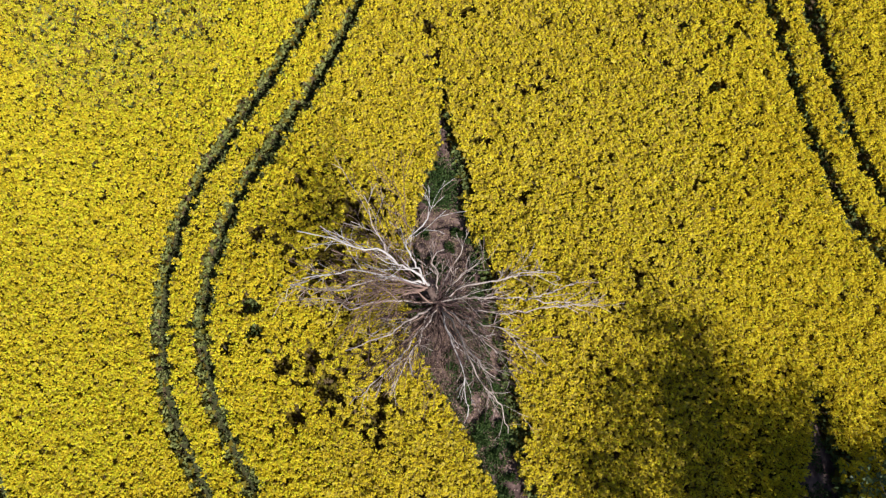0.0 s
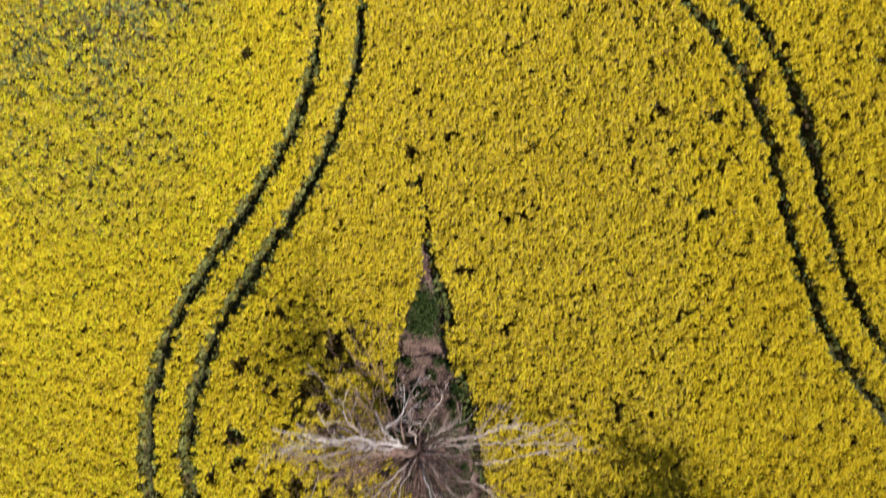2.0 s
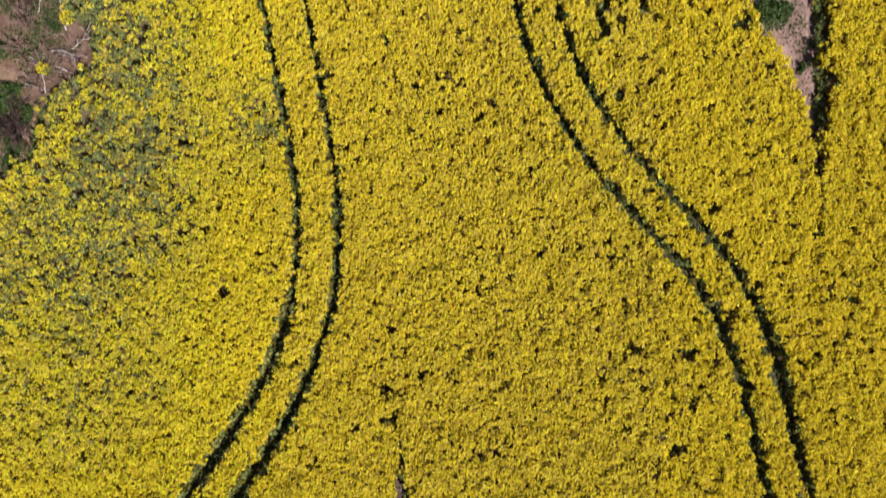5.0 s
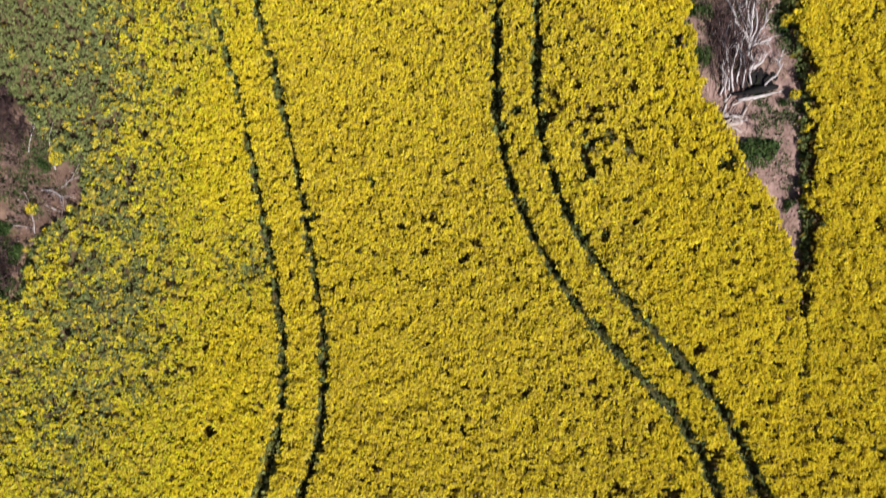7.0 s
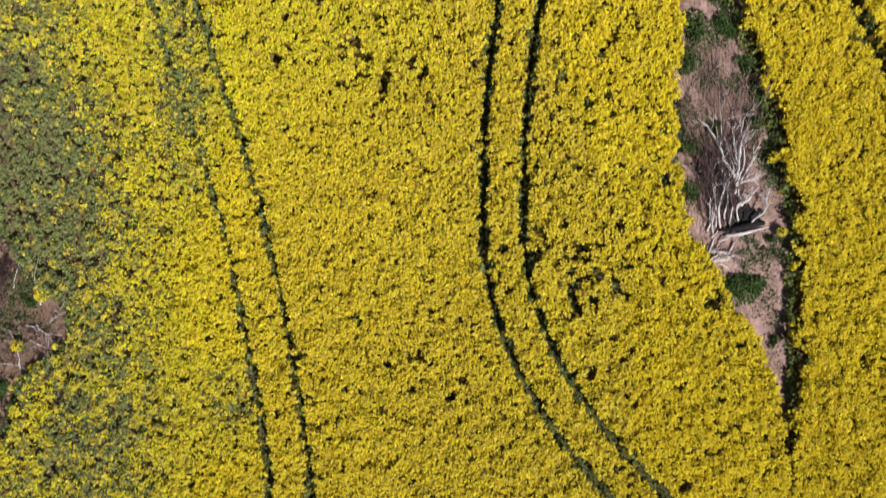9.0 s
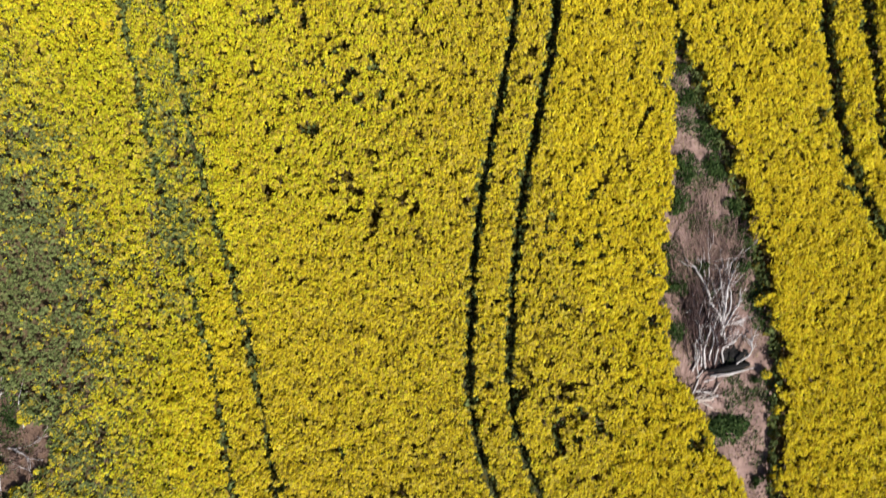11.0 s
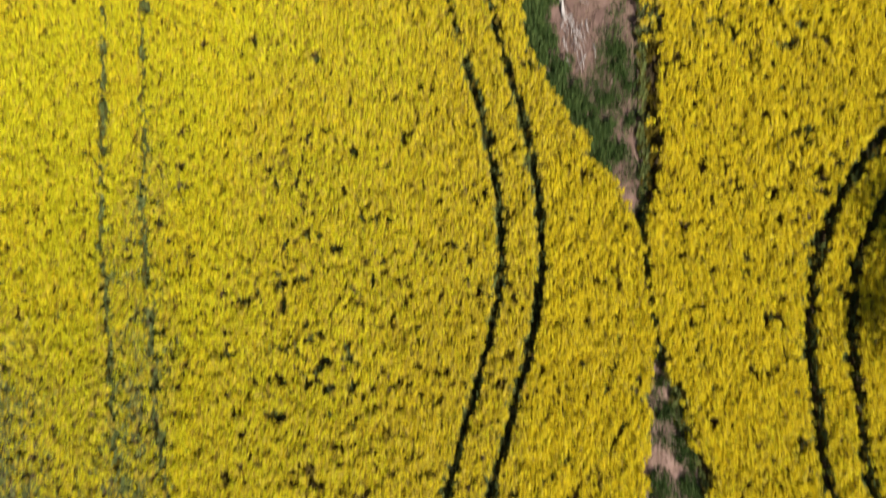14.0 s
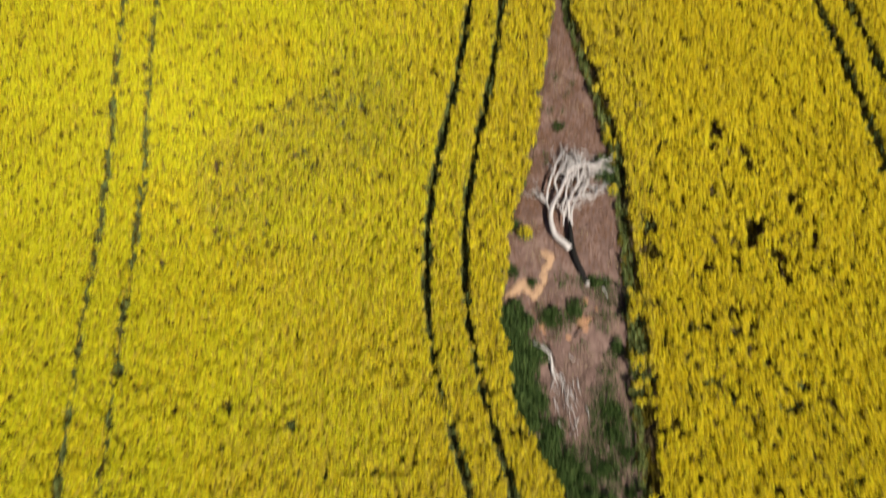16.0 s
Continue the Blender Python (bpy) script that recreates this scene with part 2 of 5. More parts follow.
# each island: (y, west edge, east edge) from its south tip to its north tip
ISLANDS = {
    "tree": [(-24, 3.2, 5.3), (-19.6, 2.0, 3.75), (-17.4, 1.2, 3.2), (-15.6, 0.1, 2.95), (-13.6, -0.9, 2.65), (-12, -1.6, 2.3), (-9.8, -1.95, 2.0), (-7.4, -1.75, 1.55), (-5.8, -1.25, 1.05), (-4.4, -0.9, 0.95), (-2.9, -0.3, 0.6), (-1.5, -0.06, 0.3), (0.2, 0.05, 0.17), (1.2, 0.1, 0.13)],
    "gum": [(-32, 16.6, 20.0), (-27, 16.4, 20.2), (-23, 16.7, 19.4), (-20.1, 17.0, 18.95), (-18.5, 17.15, 18.8), (-16.7, 17.55, 18.35), (-14.9, 17.85, 18.0), (-14.0, 17.9, 17.95)],
    "brush": [(10.5, 21.15, 21.2), (12.2, 20.95, 21.3), (16, 20.6, 21.15), (17.1, 20.3, 21.2), (18.5, 19.9, 21.3), (19.6, 19.3, 21.25), (20.5, 18.75, 21.2), (21.6, 18.0, 21.15), (22.7, 17.45, 21.2), (23.5, 16.9, 21.2), (24.4, 16.35, 21.25), (25.5, 15.9, 21.2), (27.1, 15.6, 20.9), (28.5, 15.35, 20.6), (30.7, 15.32, 20.1), (32.6, 15.3, 19.5), (34.9, 15.45, 18.6), (36.3, 15.55, 18.1), (38.2, 15.5, 17.1), (40.2, 15.45, 16.4), (42.0, 15.4, 15.7), (43, 15.25, 15.4), (44.5, 14.85, 15.0), (46.5, 14.65, 14.8)],
    "logs": [(46.6, 14.6, 14.75), (47.9, 14.0, 14.45), (48.7, 13.5, 14.4), (49.9, 12.9, 14.3), (50.6, 11.85, 14.2), (51.6, 11.4, 14.15), (52.6, 10.5, 14.0), (53.8, 9.6, 13.85), (55.2, 8.65, 13.7), (56.5, 7.85, 13.65), (58.5, 7.25, 13.45), (60, 6.8, 13.35), (61.6, 6.6, 13.2), (62.9, 6.8, 13.15), (65.2, 6.7, 13.0), (67, 6.7, 12.75), (68.4, 7.05, 12.6), (69.9, 7.35, 12.4), (71.8, 7.55, 12.1), (74, 7.7, 11.5), (76.4, 8.0, 10.8), (79.4, 8.2, 9.6), (82, 8.2, 9.0), (86, 8.1, 8.7)],
    "scrub": [(13, -21.5, -20.5), (14.5, -23, -19.0), (15.1, -24, -18.0), (16.4, -25, -17.7), (17.6, -26, -17.1), (18.6, -26, -15.7), (19.6, -26, -15.1), (20.3, -26, -14.8), (21.5, -26, -15.3), (22.3, -25, -16.0), (23.4, -25, -16.9), (24.6, -24, -17.7), (26, -22, -19.5)],
}


def island_edges(rows, y):
    """Whether y lies along the island, and its west and east edges there."""
    r = np.array(rows)
    inside = (y >= r[0, 0]) & (y <= r[-1, 0])
    return inside, np.interp(y, r[:, 0], r[:, 1]), np.interp(y, r[:, 0], r[:, 2])


def wheel_gap(x, y):
    """Metres from the nearest wheel line, over the plan."""
    far = np.full(len(x), 9.0)
    for w in WHEELS:
        order = np.argsort(w[:, 1])
        yy, xx = w[order, 1], w[order, 0]
        slope = np.gradient(xx, yy)
        d = np.abs(x - np.interp(y, yy, xx)) / np.sqrt(1 + np.interp(y, yy, slope) ** 2)
        far = np.minimum(far, np.where((y > yy[0]) & (y < yy[-1]), d, 9.0))
    return far


# ---- ground: one sheet to the horizon ----
def make_ground():
    near = np.linspace(-60, 130, 96)
    far = np.array([-3000, -1200, -500, -200, -100])
    xs = np.r_[far, np.linspace(-60, 60, 61), -far[::-1]]
    ys = np.r_[far, near, -far[::-1] + 100]
    gx, gy = np.meshgrid(xs, ys, indexing="ij")
    gz = 0.05 * (field_noise(gx, gy, 5.0, 3) - 0.5) - 0.03
    verts = np.stack([gx, gy, gz], -1).reshape(-1, 3)
    i, j = np.meshgrid(np.arange(len(xs) - 1), np.arange(len(ys) - 1), indexing="ij")
    a = (i * len(ys) + j).ravel()
    faces = np.stack([a, a + len(ys), a + len(ys) + 1, a + 1], 1)
    ob = new("ground", mesh_of("ground", verts, faces, M_SOIL, smooth=True))
    return tagged(ob, "red-brown farm soil under the whole flowering field", "ground", kind="structure")


def make_wheel_track(line):
    along = np.gradient(line, axis=0)
    along /= np.linalg.norm(along, axis=1)[:, None]
    side = np.stack([along[:, 1], -along[:, 0]], 1)
    prof = [(-0.30, 0.035), (-0.2, 0.03), (-0.12, 0.006), (0.12, 0.006), (0.2, 0.03), (0.30, 0.035)]
    rows = []
    for off, z in prof:
        p = line + side * off
        rows.append(np.column_stack([p, z + 0.02 * field_noise(p[:, 0], p[:, 1], 0.35, 5)]))
    n = len(line)
    verts = np.vstack(rows)
    faces = [(k * n + i, k * n + i + 1, (k + 1) * n + i + 1, (k + 1) * n + i) for k in range(len(prof) - 1) for i in range(n - 1)]
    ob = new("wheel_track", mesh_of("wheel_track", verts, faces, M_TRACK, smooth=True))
    return tagged(ob, "narrow wheel rut pressed through flowering canola, coloured dark for its shade", "wheel track", "tramline wheel ruts", "structure")


def patch_height(rows, x, y):
    """Height of the bare island's surface over the plan."""
    _, w, e = island_edges(rows, y)
    dome = np.clip(np.minimum(x - w + 0.25, e + 0.25 - x) / 0.6, 0, 1)
    return -0.02 + dome * (0.06 + 0.16 * field_noise(x, y, 1.3, 2) + 0.06 * field_noise(x, y, 0.4, 9))


def height_at(x, y):
    """Height of the bare soil at one place."""
    x, y = np.array([float(x)]), np.array([float(y)])
    best = 0.0
    for rows in ISLANDS.values():
        inside, w, e = island_edges(rows, y)
        if inside[0] and w[0] - 0.25 < x[0] < e[0] + 0.25:
            best = float(patch_height(rows, x, y)[0])
    return best


def make_soil_patch(rows, label, mat):
    r = np.array(rows)
    ys = np.arange(r[0, 0], r[-1, 0], 0.2)
    us = np.linspace(0, 1, 27)
    _, w, e = island_edges(rows, ys)
    w, e = w - 0.25, e + 0.25
    x = w[:, None] + (e - w)[:, None] * us[None]
    y = np.repeat(ys[:, None], len(us), 1) + 0 * x
    z = np.array([patch_height(rows, x[:, k], ys) for k in range(len(us))]).T
    verts = np.stack([x, y, z], -1).reshape(-1, 3)
    m = len(us)
    faces = [(i * m + k, i * m + k + 1, (i + 1) * m + k + 1, (i + 1) * m + k) for i in range(len(ys) - 1) for k in range(m - 1)]
    ob = new("soil_patch", mesh_of("soil_patch", verts, faces, mat, smooth=True))
    return tagged(ob, label, "soil", "bare islands in the field", "structure")


make_ground()
for line in WHEELS:
    make_wheel_track(line)
PATCH_WORDS = {
    "tree": "narrow bare pinkish soil strip round a dead tree",
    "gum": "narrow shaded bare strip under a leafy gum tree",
    "brush": "bare pinkish soil island under a heap of dead branches",
    "logs": "bare pinkish soil island with grass and fallen wood",
    "scrub": "brown weedy bare island with dry scrub",
}
for key, rows in ISLANDS.items():
    make_soil_patch(rows, PATCH_WORDS[key], {"brush": M_PATCH, "scrub": M_SCRUB, "tree": M_SHADED_LITTER, "gum": M_SHADED_LITTER}.get(key, M_BROWN))


# ---- canola crop ----
HOLES = [(-8.35, 8.33, 0.45), (-6.01, 9.81, 0.25), (21.1, 48.6, 0.6), (20.7, 50.2, 0.45), (21.7, 51.2, 0.4), (23.1, 51.3, 0.6), (23.3, 50.4, 0.5), (-5.76, 68.9, 0.35), (-2.77, 50.2, 0.35), (0.8, 50.05, 0.3), (-12.2, 71.05, 0.4), (19.4, 62, 0.35), (21.58, 43.55, 0.35), (0.57, 40.1, 0.35), (1.1, 38, 0.4), (-0.5, 34.2, 0.4), (0.1, 33.4, 0.35), (1.06, 32.5, 0.55), (-3.2, 42.7, 0.35), (-9.1, 40.4, 0.45), (10.4, 23.6, 0.6), (8.4, 23.8, 0.4), (10.4, 21.0, 0.4), (10.2, 22.0, 0.4), (12.2, 19.6, 0.3), (17.2, 21.4, 0.45), (11.07, 17.9, 0.45), (4.8, 17.5, 0.35), (4.25, 19.5, 0.3), (9.84, 25.2, 0.4), (10.5, 23.7, 0.4), (8.54, 24.1, 0.35), (11.35, 21.7, 0.4), (10.5, 26.5, 0.35), (9.35, 27.5, 0.35), (12.3, 22.3, 0.4), (10.1, 23.0, 0.35), (-0.3, 34.1, 0.45), (9.7, 32.3, 0.3), (10.8, 32.9, 0.3), (17.8, 72.5, 0.42), (19.4, 72.4, 0.42), (22.4, 69.0, 0.42), (19.7, 67.4, 0.42), (21.2, 66.0, 0.42), (21.5, 64.9, 0.42), (22.9, 67.3, 0.42), (20.1, 60.2, 0.42), (18.3, 70.0, 0.42), (15.5, 67.2, 0.42), (16.3, 61.5, 0.42)]
HOLES_TREE = [(-9.05, -6.8, 0.4), (-9.45, -10.35, 0.5), (-9.05, -11.4, 0.35), (-8.1, -13.2, 0.4), (-5.7, -14.3, 0.6), (-7.3, -15.6, 0.5), (-4.5, -5.95, 0.6), (-5.7, -8.1, 0.5), (-3.3, -14.1, 0.4), (-6.5, -13.2, 0.35), (13.1, 1.0, 0.3), (19.8, 67.6, 0.45), (19.6, 66.9, 0.4), (18.15, 73.6, 0.5), (19.9, 71.5, 0.4), (22.2, 69.8, 0.4), (21.1, 65.9, 0.45), (14.1, 67, 0.5), (14.2, 65.6, 0.5), (-12.0, 56, 0.3)]
THIN = [(10.5, 23.5, 3.4, 0.19), (0.2, 34, 3.5, 0.19), (-3, 40, 4.5, 0.19), (-6.5, -11, 3.8, 0.32), (-4.6, -6.5, 2.6, 0.26), (-4.5, -14.5, 3.2, 0.28), (19.5, 67, 5.0, 0.19), (22, 7, 4.0, 0.1), (17.5, 20.5, 2.0, 0.14), (16, 24.5, 1.5, 0.06), (20, 49, 4.0, 0.15), (-13, 22, 6.0, 0.05), (14, 1, 6.0, 0.10), (19, 5, 4.0, 0.10), (12, 25, 3.5, 0.07), (-1, 38, 5.0, 0.08), (11, 31, 3.0, 0.07), (3, 2, 5.0, 0.05), (15.5, 14, 3.0, 0.06), (21, 57, 4.5, 0.18), (16.5, 58, 3.5, 0.18), (15.5, 72, 3.0, 0.11), (-5, 50, 5.0, 0.10), (-2, 47, 5.0, 0.15), (4, 45, 4.0, 0.13), (19, 40, 4.0, 0.07), (23, 46, 4.0, 0.10)]
SPACING = 0.2


def in_dense(x, y):
    """The part of the field that the flight passes over."""
    west = np.interp(y, [-22, 8, 12, 27, 30, 36, 48, 80, 88], [-23.2, -23.2, -27.5, -27.5, -20.6, -20.0, -19.8, -28.4, -30.5])
    east = np.interp(y, [-22, 5, 20, 28, 45, 56, 88], [23.2, 26.0, 27.4, 29.6, 29.0, 28.4, 31])
    return (x > west) & (x < east) & (y > -22) & (y < 87.5)


def rut_shape(x, y):
    """Half the width of the wheel ruts over the plan, and how far they have grown shut (0 to 1)."""
    middle = curve_through(TRAMLINES[0])
    west_pair = np.abs(x - np.interp(y, middle[:, 1], middle[:, 0])) < 3.0
    west_rut = x < np.interp(y, middle[:, 1], middle[:, 0])
    half = 0.20 + 0.09 * (field_noise(x, y, 0.8, 1) - 0.5)
    half = half + west_pair * np.interp(y, [-3, 3, 12, 30], [0.06, 0.0, -0.03, -0.07])
    half = half + 0.07 * (x > 22) * (y > 25) + 0.05 * (x > 13) * (y < 12) + 0.16 * blob(x, y, 19.3, 4.0, 1.0, 4.0) * field_noise(x, y, 0.9, 65)
    shut_west = np.interp(y, [16, 24, 27, 46, 54, 60], [0.0, 0.08, 0.65, 0.82, 0.55, 0.4])
    shut_east = np.interp(y, [35, 37.5, 39, 46, 52], [0.0, 0.2, 0.85, 0.75, 0.4])
    shut = np.where(west_pair, np.where(west_rut, shut_west, shut_east), 0.0)
    shut = np.clip(shut + 0.7 * (field_noise(x, y, 1.5, 6) - 0.5) * (shut > 0.1), 0, 1)
    broken = (np.abs(x - 5.0) < 2.6) & (np.abs(y - 57.6) < 2.1)
    return half, np.where(broken, np.where(x < 5.1, 0.62, 0.25), shut), broken


# faint old wheel marks that curve between the tramline and the brush island
OLD_MARKS = [
    [(13.4, 45.0), (13.5, 43.5), (13.6, 42.1), (13.5, 40.2), (13.0, 38.7), (12.0, 36.4), (10.4, 34.1), (9.4, 32.1), (9.2, 30.2)],
    [(14.9, 40.2), (14.4, 38.3), (13.4, 36.2), (12.0, 34.2), (11.1, 32.0), (10.8, 30.2)],
]


def plants():
    """Root places, heights, bloom and state of every plant in the flown-over part of the field."""
    rng = np.random.RandomState(11)
    gx, gy = np.meshgrid(np.arange(-31, 34, SPACING), np.arange(-24, 90, SPACING))
    x, y = gx.ravel(), gy.ravel()
    x, y = x + rng.uniform(-0.5, 0.5, len(x)) * SPACING, y + rng.uniform(-0.5, 0.5, len(x)) * SPACING
    keep = in_dense(x, y)
    gap = wheel_gap(x, y)
    half, shut, broken = rut_shape(x, y)
    regrown = (gap < half) & (rng.rand(len(x)) < 0.9 * shut)
    keep &= (gap > half) | regrown
    shady = np.zeros(len(x), bool)
    rim = gap < half + 0.28
    for rows in ISLANDS.values():
        inside, w, e = island_edges(rows, y)
        wob = 0.5 * (field_noise(x, y, 0.8, 4) - 0.5)
        ragged = 0.55 * field_noise(x, y, 1.4, 40) + 0.45 * field_noise(x, y, 0.35, 42)
        band = np.clip(0.4 * (e - w), 0.1, np.interp(y, [45.9, 46.1, 60, 66], [0.5, 0.95, 0.95, 0.55]))
        keep &= ~(inside & (x > w + wob) & (x < e + 0.4 * wob - 0.05))
        fringe = inside & (x > e + 0.4 * wob - 0.05) & (x < e + band)
        keep &= ~(fringe & (ragged > 0.60) & (x > e + 0.3))
        shady |= fringe & (ragged > 0.32 + 0.10 * (y < 46))
        rim |= inside & (x > w - 0.4) & (x < e + 0.4)
    speck = 0.74 * field_noise(x, y, 0.27, 8) + 0.26 * field_noise(x, y, 0.9, 12)
    speck = np.argsort(np.argsort(speck)) / len(speck)
    east = np.clip((x - np.interp(y, [-20, 20, 50, 90], [-8, -6, 0, 4])) / 9, 0, 1)
    east = east * (1 - 0.75 * np.clip((x - 13) / 4, 0, 1))
    east = np.maximum(east, 1.3 * blob(x, y, -5.0, -6.5, 5.5, 4.5)).clip(0, 1)
    limit = 0.988 - 0.034 * east
    loose = np.zeros(len(x))
    for cx, cy, r, drop in THIN:
        here = blob(x, y, cx, cy, r)
        limit -= 0.55 * drop * here
        loose += 3.0 * drop * here
    loose = np.clip(loose + np.clip((x - np.interp(y, [-20, 5, 10, 40, 90], [30, 17, 13, 14, 13])) / 3, 0, 0.45), 0, 1)
    channel = np.abs(field_noise(x, y, 0.8, 60) - 0.5) + 0.5 * np.abs(field_noise(x, y, 0.42, 62) - 0.5)
    low = (speck > limit) | (channel < 0.105 * loose * (0.35 + field_noise(x, y, 2.4, 61))) | shady | (rng.rand(len(x)) < 0.018 + 0.04 * east + 0.03 * loose)
    for line in OLD_MARKS:
        mark = curve_through(line, 0.3)
        near = np.min([np.hypot(x - mx, y - my) for mx, my in mark], axis=0)
        low |= (near < 0.17) & (field_noise(x, y, 0.6, 63) > 0.52)
    deep = speck > limit
    for cx, cy, r in HOLES + [(cx, cy, 1.35 * r) for cx, cy, r in HOLES_TREE]:
        deep |= np.hypot((x - cx) * (1 + 0.6 * field_noise(x, y, 0.5, 13)), y - cy) < 0.85 * r * (0.4 + 1.1 * field_noise(x, y, 0.3, 14))
    bare_side = ~broken & (gap < half + np.where((x < -4) & (y < 8), 0.22, 0.08)) & (rng.rand(len(x)) < 0.85)
    low |= deep | (regrown & (rng.rand(len(x)) < np.where(broken, 0.45, 0.6))) | bare_side
    sparse = np.zeros(len(x))
    bloom = 1.0 + 0.06 * (field_noise(x, y, 6, 15) - 0.5)
    grain = 0.62 + 0.36 * field_noise(x, y, 1.3, 16) + 0.36 * field_noise(x, y, 0.45, 45)
    for cx, cy, rx, ry, much in ((-18.5, 29, 5.5, 9, 1.0), (-12.5, 16, 4.0, 5.5, 0.42), (-17, 10.5, 6, 5, 0.45), (-16, 3, 6, 5, 0.26), (-13.5, 24, 3.0, 7, 0.35), (-8.8, 31, 1.6, 4.5, 0.55), (-8.8, 38, 1.8, 4, 0.30), (-6.5, 16.5, 1.3, 2.2, 0.45), (-10.5, 45, 1.6, 6, 0.30), (-3, 73, 4, 5, 0.28), (-8.5, 67, 4, 5, 0.24)):
        here = much * blob(x, y, cx, cy, rx, ry)
        bloom -= here * grain
        sparse += here
    keep &= ~((rng.rand(len(x)) < 0.44 * np.clip(sparse, 0, 1)) & ~rim)
    uneven = np.interp(y, [-20, 10, 30, 45], [0.38, 0.45, 0.48, 0.56]) * (1 - 0.25 * np.clip((x - 8) / 6, 0, 1) * np.clip((y - 25) / 8, 0, 1))
    height = 1.04 + uneven * (field_noise(x, y, 0.44, 17) - 0.5) + rng.uniform(-0.045, 0.045, len(x)) - 0.30 * (low & ~bare_side & ~shady) - 0.20 * bare_side - 0.42 * shady - 0.30 * deep - 0.10 * np.clip(sparse, 0, 1)
    heads = 5 + (rng.rand(len(x)) < 0.8 - 0.8 * east) + (x > 14) * (rng.rand(len(x)) < 0.6) - (rng.rand(len(x)) < 0.8 * east * field_noise(x, y, 1.0, 64)) - 2 * (rng.rand(len(x)) < 0.10 * east)
    return [v[keep] for v in (x, y, height, bloom, low, rim, heads, regrown, sparse)]


def scatter_tris(rng, px, py, pz, spread, lift, size, tilt, dome=0.9):
    """One small triangle near each point, facing up but for a random tilt."""
    n = len(px)
    ang, rad = rng.uniform(0, 2 * math.pi, n), spread * np.sqrt(rng.rand(n))
    c = np.stack([px + rad * np.cos(ang), py + rad * np.sin(ang), pz + rng.uniform(*lift, n) - dome * rad**2 / max(spread, 1e-3)], 1)
    nrm = np.stack([rng.normal(0, tilt, n), rng.normal(0, tilt, n), np.ones(n)], 1)
    nrm /= np.linalg.norm(nrm, axis=1)[:, None]
    u = np.cross(nrm, np.stack([np.cos(ang * 3.7), np.sin(ang * 3.7), 0.3 * np.ones(n)], 1))
    u /= np.linalg.norm(u, axis=1)[:, None]
    v = np.cross(nrm, u)
    s = (size * rng.uniform(0.65, 1.35, n))[:, None]
    return np.stack([c + u * s, c - u * 0.5 * s + v * 0.8 * s, c - u * 0.5 * s - v * 0.8 * s], 1).reshape(-1, 3)


